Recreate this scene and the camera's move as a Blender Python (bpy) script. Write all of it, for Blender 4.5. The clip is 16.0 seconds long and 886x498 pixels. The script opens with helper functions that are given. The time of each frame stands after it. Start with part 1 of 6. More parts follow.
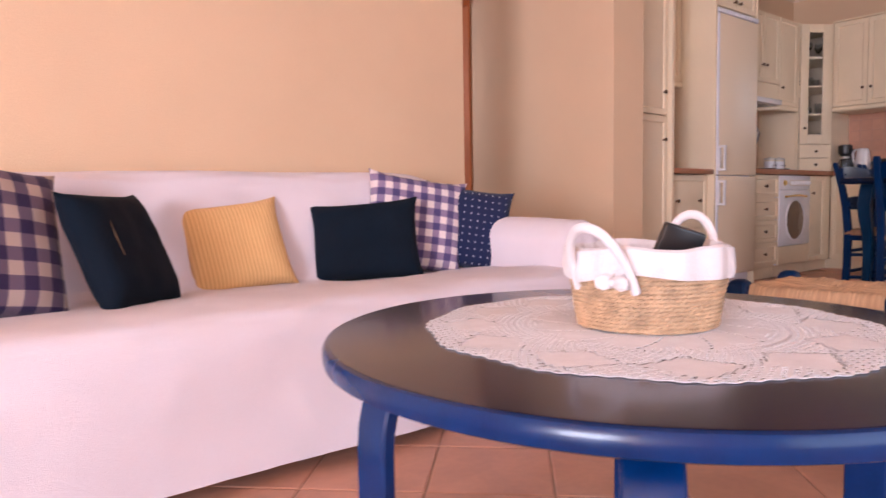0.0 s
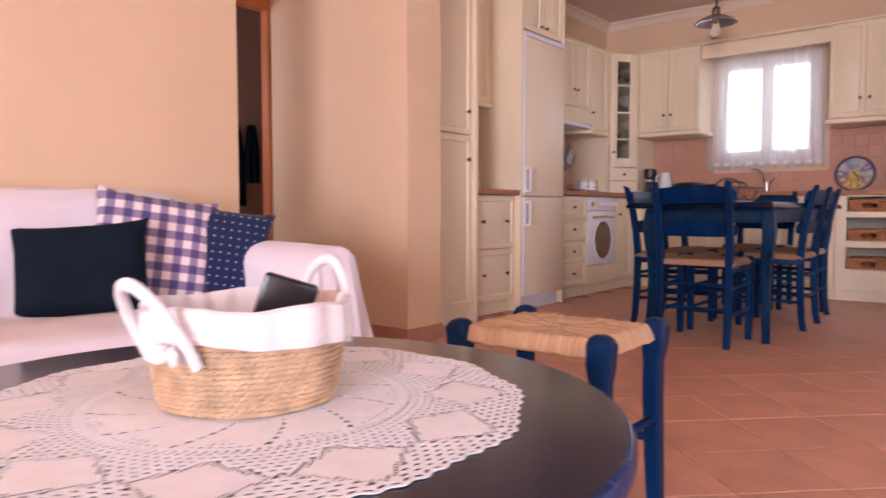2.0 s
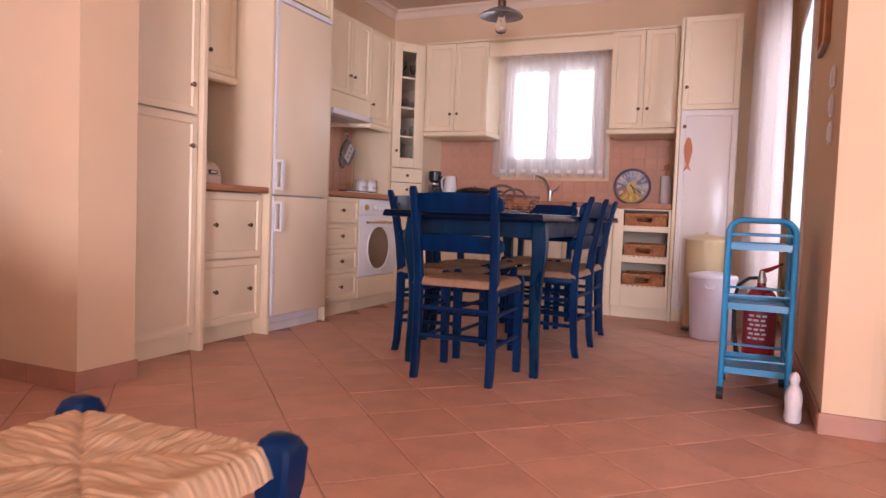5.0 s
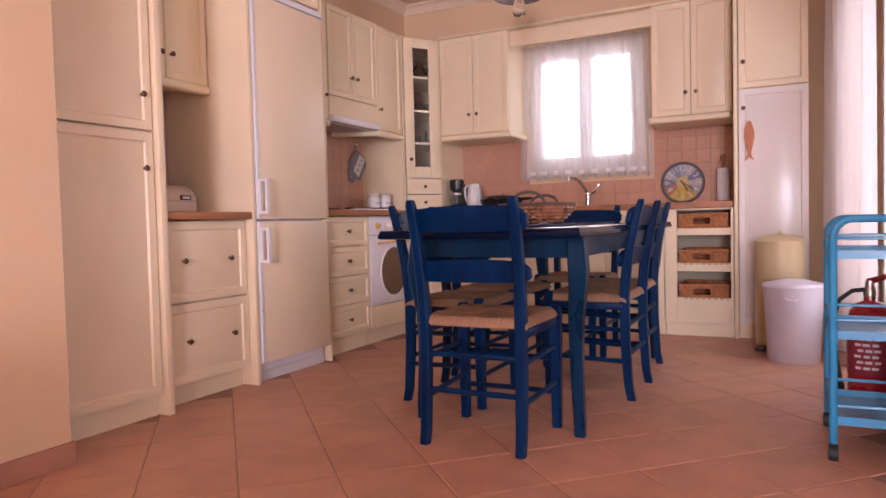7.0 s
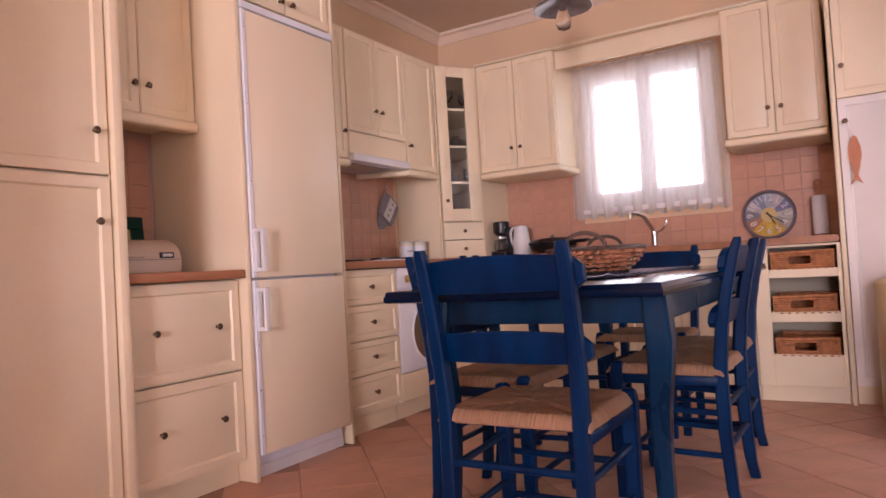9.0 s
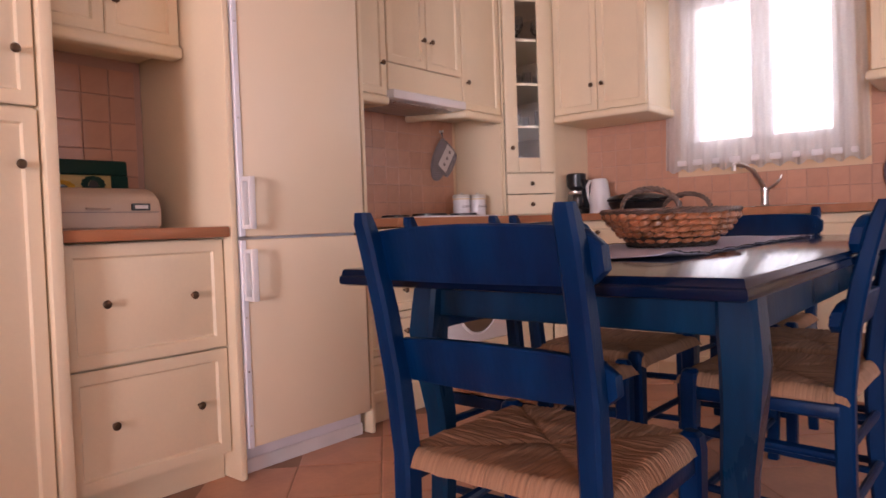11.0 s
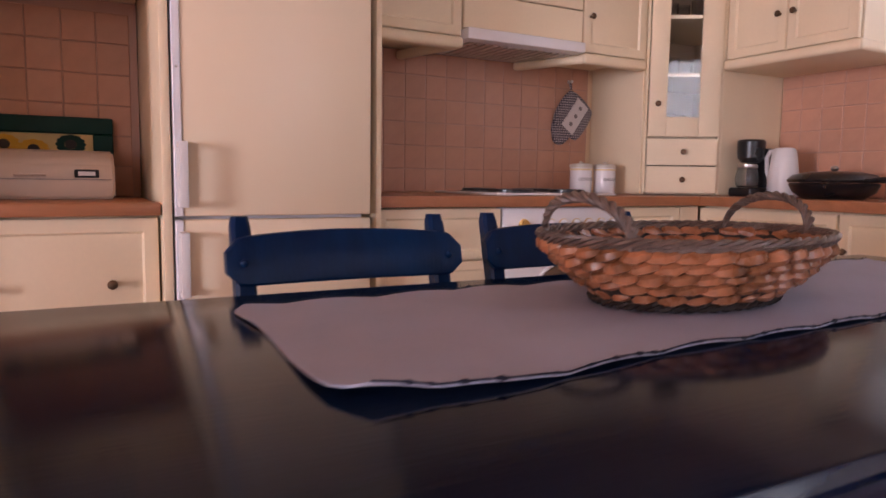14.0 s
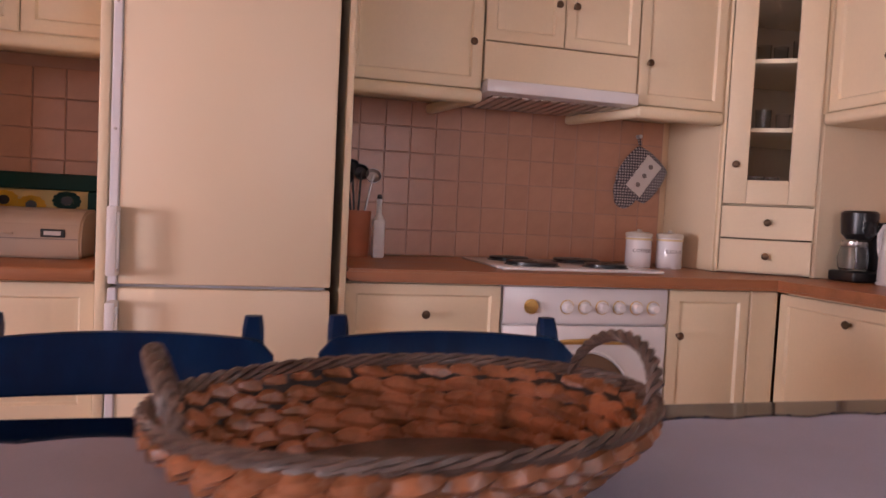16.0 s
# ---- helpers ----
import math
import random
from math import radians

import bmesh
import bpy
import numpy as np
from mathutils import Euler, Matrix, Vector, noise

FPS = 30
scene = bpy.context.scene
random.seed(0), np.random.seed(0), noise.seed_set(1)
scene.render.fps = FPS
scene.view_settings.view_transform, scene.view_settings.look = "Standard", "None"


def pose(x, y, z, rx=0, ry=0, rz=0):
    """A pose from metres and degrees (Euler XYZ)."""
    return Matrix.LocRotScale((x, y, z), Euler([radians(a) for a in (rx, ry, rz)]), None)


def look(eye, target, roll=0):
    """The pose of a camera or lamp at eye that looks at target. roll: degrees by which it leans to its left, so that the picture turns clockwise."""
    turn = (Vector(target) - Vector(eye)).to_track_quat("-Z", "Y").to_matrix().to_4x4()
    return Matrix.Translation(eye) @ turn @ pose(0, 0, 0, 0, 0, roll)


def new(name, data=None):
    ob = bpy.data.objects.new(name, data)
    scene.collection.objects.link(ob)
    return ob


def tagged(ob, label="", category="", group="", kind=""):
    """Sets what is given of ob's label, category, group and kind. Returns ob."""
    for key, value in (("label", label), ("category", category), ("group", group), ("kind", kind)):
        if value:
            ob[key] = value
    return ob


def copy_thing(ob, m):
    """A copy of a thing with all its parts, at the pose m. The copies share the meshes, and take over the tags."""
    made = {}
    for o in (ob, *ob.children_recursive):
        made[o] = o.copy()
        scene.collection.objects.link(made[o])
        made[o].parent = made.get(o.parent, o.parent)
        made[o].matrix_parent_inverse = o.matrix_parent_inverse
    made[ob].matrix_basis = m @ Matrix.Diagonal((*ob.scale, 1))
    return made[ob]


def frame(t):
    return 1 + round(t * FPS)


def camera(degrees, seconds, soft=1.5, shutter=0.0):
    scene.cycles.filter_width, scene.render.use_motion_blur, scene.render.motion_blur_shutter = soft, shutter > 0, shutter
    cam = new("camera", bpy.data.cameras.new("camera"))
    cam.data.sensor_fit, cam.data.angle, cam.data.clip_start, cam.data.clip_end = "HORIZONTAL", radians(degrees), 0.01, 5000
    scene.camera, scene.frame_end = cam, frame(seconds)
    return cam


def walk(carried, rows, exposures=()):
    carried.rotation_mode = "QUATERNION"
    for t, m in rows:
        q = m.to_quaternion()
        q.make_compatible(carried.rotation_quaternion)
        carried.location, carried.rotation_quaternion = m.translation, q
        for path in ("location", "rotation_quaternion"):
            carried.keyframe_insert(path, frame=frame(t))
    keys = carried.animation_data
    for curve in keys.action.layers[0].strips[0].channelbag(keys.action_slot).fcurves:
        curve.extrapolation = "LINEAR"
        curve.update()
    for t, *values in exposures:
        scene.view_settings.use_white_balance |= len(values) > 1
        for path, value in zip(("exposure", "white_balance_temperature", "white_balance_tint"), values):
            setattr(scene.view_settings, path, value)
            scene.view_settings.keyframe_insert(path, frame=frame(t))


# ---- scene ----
cam = camera(65.9, 16.0, shutter=0.5)
PATH = [
    (0, (0.682, 0.134, 0.683), (1.944, 1.678, 0.543), -0.9),
    (0.5, (0.786, 0.126, 0.693), (2.118, 1.612, 0.557), -0.7),
    (1, (0.896, 0.105, 0.706), (2.29, 1.533, 0.578), -0.4),
    (1.5, (1.006, 0.06, 0.719), (2.472, 1.415, 0.6), -0.1),
    (2, (1.116, 0.021, 0.722), (2.664, 1.282, 0.614), 0.0),
    (2.5, (1.228, 0.003, 0.729), (2.874, 1.133, 0.62), 0.3),
    (3, (1.364, -0.003, 0.729), (3.09, 1.002, 0.62), 0.6),
    (3.5, (1.509, 0.014, 0.739), (3.309, 0.879, 0.627), 1.6),
    (4, (1.66, 0.055, 0.743), (3.498, 0.836, 0.639), 2.7),
    (6.5, (2.503, 0.23, 0.8), (4.295, 1.114, 0.706), -0.3),
    (7, (2.668, 0.295, 0.804), (4.448, 1.205, 0.726), -1.4),
    (7.5, (2.843, 0.36, 0.808), (4.612, 1.292, 0.765), -2.3),
    (8, (2.99, 0.411, 0.815), (4.748, 1.365, 0.81), -3.1),
    (8.5, (3.146, 0.477, 0.83), (4.884, 1.466, 0.862), -3.5),
    (9, (3.311, 0.529, 0.835), (5.015, 1.575, 0.893), -3.3),
    (11.5, (4.164, 0.68, 0.863), (5.613, 2.054, 0.745), -1.3),
    (12, (4.35, 0.702, 0.865), (5.706, 2.162, 0.7), -0.5),
    (12.5, (4.511, 0.706, 0.871), (5.784, 2.237, 0.679), -0.1),
    (13, (4.689, 0.702, 0.895), (5.87, 2.301, 0.679), 0.3),
    (13.5, (4.863, 0.69, 0.913), (5.947, 2.356, 0.695), 0.5),
    (14, (5.069, 0.687, 0.952), (6.022, 2.434, 0.752), 0.8),
    (14.5, (5.234, 0.683, 0.975), (6.073, 2.491, 0.803), 1.1),
    (15, (5.423, 0.693, 1.003), (6.133, 2.558, 0.871), 1.5),
    (15.5, (5.562, 0.71, 1.011), (6.177, 2.611, 0.91), 2.1),
    (16, (5.734, 0.744, 1.065), (6.225, 2.68, 0.967), 2.8),
]
EXPOSURES = [(0.0, 0.1, 5470, 4), (1.5, 0.22, 5470, 5), (3.0, 0.34, 5520, 7), (4.0, 0.4, 5570, 8), (7.0, 0.4, 5820, 12), (9.0, 0.38, 5870, 12), (11.5, 0.33, 5970, 12), (12.5, 0.36, 5870, 11), (14.0, 0.31, 5820, 12), (15.0, 0.24, 5920, 14), (16.0, 0.2, 6120, 15)]
walk(cam, [(t, look(eye, target, roll)) for t, eye, target, roll in PATH], EXPOSURES)

# ---------------------------------------------------------------- world, lights
world = bpy.data.worlds.new("world")
scene.world = world
world.use_nodes = True
wn = world.node_tree.nodes
sky = wn.new("ShaderNodeTexSky")
sky.sky_type = 'NISHITA'
sky.sun_disc = False
sky.sun_elevation = radians(48)
sky.sun_rotation = radians(10)
wn["Background"].inputs["Strength"].default_value = 0.10
world.node_tree.links.new(sky.outputs[0], wn["Background"].inputs[0])

sun = new("sun", bpy.data.lights.new("sun", 'SUN'))
sun.data.energy, sun.data.angle, sun.data.color = 2.5, radians(0.5), (1.0, 0.94, 0.85)
sun.matrix_basis = look((0, 8, 9), (0, 0, 0))


def window_light(name, eye, target, w, h, watts, colour):
    """Daylight in the opening of a window, or an added fill in the back room."""
    lamp = new(name, bpy.data.lights.new(name, 'AREA'))
    lamp.data.shape, lamp.data.size, lamp.data.size_y = 'RECTANGLE', w, h
    lamp.data.energy, lamp.data.color = watts, colour
    lamp.matrix_basis = look(eye, target)
    return lamp


DAY = (1.0, 0.895, 0.965)
window_light("daylight_west", (-5.13, -1.85, 1.25), (0, -0.5, 1.2), 1.9, 2.1, 440, DAY)
window_light("daylight_south", (1.6, -2.93, 1.25), (1.6, 0, 1.2), 2.4, 2.1, 46, DAY)
# added fill before the solid west wall, brightens back room and hall; no window there
window_light("fill_back_room", (2.53, 4.28, 1.5), (5, 4.28, 1.3), 0.5, 0.9, 14, DAY)
window_light("daylight_kitchen_door", (6.75, -0.24, 1.1), (6.75, 2, 1.1), 1.0, 2.0, 13, DAY)
window_light("daylight_east_window", (8.30, 1.77, 1.70), (5, 1.77, 1.4), 0.86, 0.94, 8, DAY)


# ---------------------------------------------------------------- materials
def mat(name, colour, rough=0.5, metal=0.0, vary=0.06, scale=6.0, fine=0.0, fine_scale=120.0, bump=0.0, coat=0.0,
        spec=0.5, sheen=0.0, stretch=(1, 1, 1), dark=None, piece=0.0, uneven=0.2):
    """A surface with cloudy and fine variation, relief and, for pieces, a tint of each piece."""
    m = bpy.data.materials.new(name)
    m.use_nodes = True
    nt = m.node_tree
    N, L = nt.nodes, nt.links
    b = N["Principled BSDF"]
    b.inputs["Roughness"].default_value = rough
    b.inputs["Metallic"].default_value = metal
    b.inputs["Coat Weight"].default_value = coat
    b.inputs["Coat Roughness"].default_value = 0.15
    b.inputs["Specular IOR Level"].default_value = spec
    b.inputs["Sheen Weight"].default_value = sheen
    tc = N.new("ShaderNodeTexCoord")
    mp = N.new("ShaderNodeMapping")
    mp.inputs["Scale"].default_value = stretch
    L.new(tc.outputs["Object"], mp.inputs["Vector"])
    n1 = N.new("ShaderNodeTexNoise")
    n1.inputs["Scale"].default_value, n1.inputs["Detail"].default_value = scale, 4
    L.new(mp.outputs[0], n1.inputs["Vector"])
    n2 = N.new("ShaderNodeTexNoise")
    n2.inputs["Scale"].default_value, n2.inputs["Detail"].default_value = fine_scale, 3
    L.new(mp.outputs[0], n2.inputs["Vector"])
    low = dark if dark else tuple(c * (1 - 3 * vary) for c in colour)
    ramp = N.new("ShaderNodeMix")
    ramp.data_type = 'RGBA'
    ramp.inputs["A"].default_value = (*low, 1)
    ramp.inputs["B"].default_value = (*colour, 1)
    mr = N.new("ShaderNodeMapRange")
    mr.inputs["From Min"].default_value, mr.inputs["From Max"].default_value = 0.28, 0.62
    L.new(n1.outputs["Fac"], mr.inputs["Value"])
    L.new(mr.outputs[0], ramp.inputs["Factor"])
    hsv = N.new("ShaderNodeHueSaturation")
    L.new(ramp.outputs["Result"], hsv.inputs["Color"])
    add = N.new("ShaderNodeMath")
    add.operation = 'MULTIPLY_ADD'
    add.inputs[1].default_value = 2 * fine
    add.inputs[2].default_value = 1.0 - fine
    L.new(n2.outputs["Fac"], add.inputs[0])
    if piece:
        info = N.new("ShaderNodeObjectInfo")
        pm = N.new("ShaderNodeMath")
        pm.operation = 'MULTIPLY_ADD'
        pm.inputs[1].default_value = piece
        L.new(info.outputs["Random"], pm.inputs[0])
        L.new(add.outputs[0], pm.inputs[2])
        L.new(pm.outputs[0], hsv.inputs["Value"])
    else:
        L.new(add.outputs[0], hsv.inputs["Value"])
    L.new(hsv.outputs[0], b.inputs["Base Color"])
    rr = N.new("ShaderNodeMath")
    rr.operation = 'MULTIPLY_ADD'
    rr.inputs[1].default_value, rr.inputs[2].default_value = uneven, max(0.02, rough - 0.5 * uneven)
    L.new(n1.outputs["Fac"], rr.inputs[0])
    L.new(rr.outputs[0], b.inputs["Roughness"])
    if bump:
        bp = N.new("ShaderNodeBump")
        bp.inputs["Strength"].default_value, bp.inputs["Distance"].default_value = 1.0, bump
        L.new(n2.outputs["Fac"], bp.inputs["Height"])
        L.new(bp.outputs[0], b.inputs["Normal"])
    return m


def stripes_factor(nt, axis, period, duty, offset=0.0):
    """0 or 1 by bands across one axis of the object."""
    N, L = nt.nodes, nt.links
    tc = N.new("ShaderNodeTexCoord")
    sp = N.new("ShaderNodeSeparateXYZ")
    L.new(tc.outputs["Object"], sp.inputs[0])
    a = N.new("ShaderNodeMath")
    a.operation = 'MULTIPLY_ADD'
    a.inputs[1].default_value, a.inputs[2].default_value = 1.0 / period, 50.0 + offset
    L.new(sp.outputs[axis], a.inputs[0])
    fr = N.new("ShaderNodeMath")
    fr.operation = 'FRACT'
    L.new(a.outputs[0], fr.inputs[0])
    lt = N.new("ShaderNodeMath")
    lt.operation = 'LESS_THAN'
    lt.inputs[1].default_value = duty
    L.new(fr.outputs[0], lt.inputs[0])
    return lt.outputs[0]


def cloth(name, kind, ground, mid, full, period, duty=0.5):
    """Woven cloth: gingham, dots or corduroy."""
    m = mat(name, ground, rough=0.9, fine=0.12, fine_scale=500, bump=0.0012, sheen=0.15, spec=0.2)
    nt = m.node_tree
    N, L = nt.nodes, nt.links
    b = N["Principled BSDF"]
    fx = stripes_factor(nt, 0, period, duty)
    fz = stripes_factor(nt, 2, period, duty)
    comb = N.new("ShaderNodeMath")
    comb.operation = 'ADD' if kind == "gingham" else 'MULTIPLY'
    L.new(fx, comb.inputs[0])
    L.new(fz if kind != "corduroy" else fx, comb.inputs[1])
    half = N.new("ShaderNodeMath")
    half.operation = 'MULTIPLY'
    half.inputs[1].default_value = 0.5 if kind == "gingham" else 1.0
    L.new(comb.outputs[0], half.inputs[0])
    cr = N.new("ShaderNodeValToRGB")
    cr.color_ramp.interpolation = 'LINEAR'
    cr.color_ramp.elements[0].color = (*ground, 1)
    cr.color_ramp.elements[1].color = (*full, 1)
    e = cr.color_ramp.elements.new(0.5)
    e.color = (*mid, 1)
    L.new(half.outputs[0], cr.inputs[0])
    old = b.inputs["Base Color"].links[0].from_node
    L.new(cr.outputs[0], old.inputs["Color"])
    return m


def sheer(name, colour, through_light):
    m = bpy.data.materials.new(name)
    m.use_nodes = True
    N, L = m.node_tree.nodes, m.node_tree.links
    out = N["Material Output"]
    N.remove(N["Principled BSDF"])
    d, t, tr = N.new("ShaderNodeBsdfDiffuse"), N.new("ShaderNodeBsdfTranslucent"), N.new("ShaderNodeBsdfTransparent")
    d.inputs[0].default_value = (*colour, 1)
    t.inputs[0].default_value = (*colour, 1)
    a, c = N.new("ShaderNodeMixShader"), N.new("ShaderNodeMixShader")
    a.inputs[0].default_value = 0.55
    tc, nz = N.new("ShaderNodeTexCoord"), N.new("ShaderNodeTexNoise")
    nz.inputs["Scale"].default_value = 220
    L.new(tc.outputs["Object"], nz.inputs["Vector"])
    ma = N.new("ShaderNodeMath")
    ma.operation = 'MULTIPLY_ADD'
    ma.inputs[1].default_value, ma.inputs[2].default_value = 0.3, through_light - 0.15
    L.new(nz.outputs["Fac"], ma.inputs[0])
    L.new(ma.outputs[0], c.inputs[0])
    L.new(d.outputs[0], a.inputs[1]); L.new(t.outputs[0], a.inputs[2])
    L.new(a.outputs[0], c.inputs[1]); L.new(tr.outputs[0], c.inputs[2])
    L.new(c.outputs[0], out.inputs[0])
    return m


def glass(name, colour=(1, 1, 1), rough=0.02):
    m = bpy.data.materials.new(name)
    m.use_nodes = True
    b = m.node_tree.nodes["Principled BSDF"]
    b.inputs["Base Color"].default_value = (*colour, 1)
    b.inputs["Transmission Weight"].default_value = 1.0
    b.inputs["Roughness"].default_value = rough
    b.inputs["IOR"].default_value = 1.45
    return m


def glow(name, colour, strength):
    m = bpy.data.materials.new(name)
    m.use_nodes = True
    b = m.node_tree.nodes["Principled BSDF"]
    b.inputs["Base Color"].default_value = (*colour, 1)
    b.inputs["Emission Color"].default_value = (*colour, 1)
    b.inputs["Emission Strength"].default_value = strength
    return m


WALL = mat("peach_wall_paint", (0.765, 0.558, 0.36), 0.85, vary=0.02, scale=1.6, fine=0.03, fine_scale=260, bump=0.0012, spec=0.25)
CEIL = mat("ceiling_paint", (0.74, 0.58, 0.46), 0.9, vary=0.015, scale=1.5, fine=0.02, bump=0.0006, spec=0.2)
CROWN = mat("moulding_paint", (0.80, 0.64, 0.50), 0.7, vary=0.02, spec=0.3)
CREAM = mat("cream_lacquer", (0.85, 0.70, 0.485), 0.38, vary=0.025, scale=2.5, fine=0.03, fine_scale=90, bump=0.0002, spec=0.4)
# glossier cream, whitened for the kitchen door's reflection on it
PALEDOOR = mat("cream_lacquer_with_reflection", (0.84, 0.77, 0.72), 0.22, vary=0.02, scale=2.5, fine=0.02, fine_scale=90, bump=0.0002, spec=0.5)
# cream darkened: the shade inside the cabinets is put into the colour
CREAM_IN = mat("cabinet_inside_shaded", (0.52, 0.42, 0.30), 0.6, vary=0.03)
FRIDGE = mat("fridge_enamel", (0.85, 0.70, 0.505), 0.34, vary=0.006, scale=1, fine=0.015, fine_scale=600, bump=0.0002, spec=0.4, uneven=0.03)
FRIDGE_TRIM = mat("fridge_white_trim", (0.82, 0.80, 0.84), 0.35, vary=0.02)
WHITE = mat("white_plastic", (0.82, 0.79, 0.79), 0.35, vary=0.03)
ENAMEL = mat("white_enamel", (0.82, 0.79, 0.80), 0.22, vary=0.02, coat=0.3)
WOODTOP = mat("worktop_wood", (0.42, 0.17, 0.075), 0.4, vary=0.1, scale=5, fine=0.15, fine_scale=60, stretch=(0.3, 3, 3), bump=0.0003)
ORANGE_WOOD = mat("orange_pine", (0.55, 0.17, 0.05), 0.45, vary=0.1, scale=4, fine=0.12, fine_scale=40, stretch=(4, 4, 0.4))
# brown that holds the dimness of the back room in the wall colour
DARKROOM = mat("dim_room_wall", (0.30, 0.17, 0.13), 0.8, vary=0.04, scale=2)
BLUE = mat("blue_painted_wood", (0.0008, 0.021, 0.080), 0.38, vary=0.14, scale=5, fine=0.12, fine_scale=50, stretch=(3, 3, 0.7), bump=0.0005, spec=0.16, dark=(0.0006, 0.009, 0.042))
BLUETOP = mat("blue_table_varnish", (0.0015, 0.007, 0.028), 0.12, vary=0.12, scale=3, fine=0.12, fine_scale=40, stretch=(0.5, 4, 4), bump=0.00012, spec=0.18, uneven=0.08)
PLUM = mat("dark_table_lacquer", (0.008, 0.007, 0.036), 0.24, vary=0.12, scale=3, fine=0.08, fine_scale=70, bump=0.0001, coat=0.35)
RIM = mat("blue_rim_paint", (0.002, 0.028, 0.135), 0.24, vary=0.14, scale=9, fine=0.10, spec=0.35, coat=0.08)
TABLEBLUE = mat("table_blue_paint", (0.0010, 0.026, 0.070), 0.3, vary=0.14, scale=5, fine=0.12, fine_scale=50, stretch=(3, 3, 0.7), bump=0.0004, spec=0.22, dark=(0.0006, 0.012, 0.036))
# chair rush: darker copy of the stool's, with the table's shade in its colour
RUSH_CX = mat("rush_shaded_cords_across", (0.36, 0.20, 0.115), 0.7, vary=0.12, scale=2.2, fine=0.30, fine_scale=3.0, bump=0.003, spec=0.3, stretch=(2, 85, 2))
RUSH_CY = mat("rush_shaded_cords_along", (0.36, 0.20, 0.115), 0.7, vary=0.12, scale=2.2, fine=0.30, fine_scale=3.0, bump=0.003, spec=0.3, stretch=(85, 2, 2))
RUSH_X = mat("rush_cords_across", (0.60, 0.40, 0.235), 0.7, vary=0.10, scale=2.2, fine=0.26, fine_scale=3.0, bump=0.003, spec=0.3, stretch=(2, 85, 2))
RUSH_Y = mat("rush_cords_along", (0.60, 0.40, 0.235), 0.7, vary=0.10, scale=2.2, fine=0.26, fine_scale=3.0, bump=0.003, spec=0.3, stretch=(85, 2, 2))
SLIP = mat("white_cotton_throw", (0.79, 0.72, 0.77), 0.95, vary=0.025, scale=3, fine=0.05, fine_scale=420, bump=0.0012, sheen=0.2, spec=0.15)
NAVY = mat("navy_cotton", (0.006, 0.011, 0.020), 0.9, vary=0.08, scale=10, fine=0.15, fine_scale=400, bump=0.001, sheen=0.02, spec=0.12)
GING = cloth("gingham_cloth", "gingham", (0.78, 0.66, 0.64), (0.27, 0.20, 0.31), (0.085, 0.065, 0.17), 0.058)
GING_B = cloth("large_gingham_cloth", "gingham", (0.55, 0.43, 0.38), (0.17, 0.12, 0.18), (0.04, 0.028, 0.085), 0.075)
DOTS = cloth("dotted_cloth", "dots", (0.014, 0.020, 0.066), (0.014, 0.020, 0.066), (0.34, 0.33, 0.40), 0.029, 0.22)
CORD = cloth("yellow_corduroy", "corduroy", (0.80, 0.52, 0.23), (0.76, 0.48, 0.20), (0.66, 0.39, 0.15), 0.013, 0.4)
LACE = mat("white_crochet", (0.90, 0.92, 0.97), 0.95, vary=0.02, scale=30, fine=0.08, fine_scale=300, bump=0.0008, spec=0.15)
LINEN = mat("white_linen", (0.82, 0.76, 0.76), 0.9, vary=0.04, scale=14, fine=0.06, fine_scale=400, bump=0.0015)
WICKER = mat("seagrass_weave", (0.62, 0.42, 0.25), 0.7, vary=0.14, scale=30, fine=0.25, fine_scale=220, bump=0.0015)
BRAID = mat("brown_braided_leaf", (0.41, 0.155, 0.070), 0.28, vary=0.2, scale=22, fine=0.3, fine_scale=160, bump=0.001, dark=(0.14, 0.055, 0.022))
# near-black for the shade between basket strands, and for the foot ring's twigs
BRAID_D = mat("dark_gap_shade_and_twig", (0.030, 0.018, 0.014), 0.7, vary=0.2, scale=30, fine=0.3, fine_scale=200, bump=0.001)
BRAID_T = mat("twisted_grey_twig", (0.155, 0.10, 0.078), 0.42, vary=0.2, scale=30, fine=0.3, fine_scale=200, bump=0.001)
BASKET = mat("orange_wicker_box", (0.50, 0.20, 0.075), 0.6, vary=0.15, scale=40, fine=0.3, fine_scale=200, bump=0.001)
RUNNER = mat("lilac_grey_cloth", (0.45, 0.45, 0.57), 0.9, vary=0.03, scale=5, fine=0.08, fine_scale=420, bump=0.001, spec=0.15)
EDGING = mat("dark_stitching", (0.010, 0.014, 0.035), 0.85, vary=0.1, scale=40)
BLACK = mat("black_plastic", (0.012, 0.012, 0.014), 0.3, vary=0.05)
RUBBER = mat("black_rubber", (0.012, 0.012, 0.014), 0.6, vary=0.05)
STEEL = mat("brushed_steel", (0.62, 0.58, 0.56), 0.3, 1.0, vary=0.03)
BRASS = mat("old_brass", (0.16, 0.10, 0.06), 0.38, 0.8, vary=0.1, scale=40)
SHADE = mat("smoky_shade", (0.26, 0.22, 0.21), 0.22, vary=0.12, scale=20, spec=0.6)
GOLD = mat("gold_brass", (0.70, 0.47, 0.16), 0.3, 0.9, vary=0.06)
TROL = mat("blue_enamelled_tube", (0.03, 0.26, 0.50), 0.35, vary=0.06, scale=10, coat=0.3)
RED = mat("red_enamel", (0.42, 0.012, 0.025), 0.28, vary=0.05, coat=0.5)
CREAMBIN = mat("cream_metal", (0.72, 0.58, 0.33), 0.35, vary=0.03)
LIDBEIGE = mat("beige_lid_metal", (0.60, 0.54, 0.46), 0.35, vary=0.04)
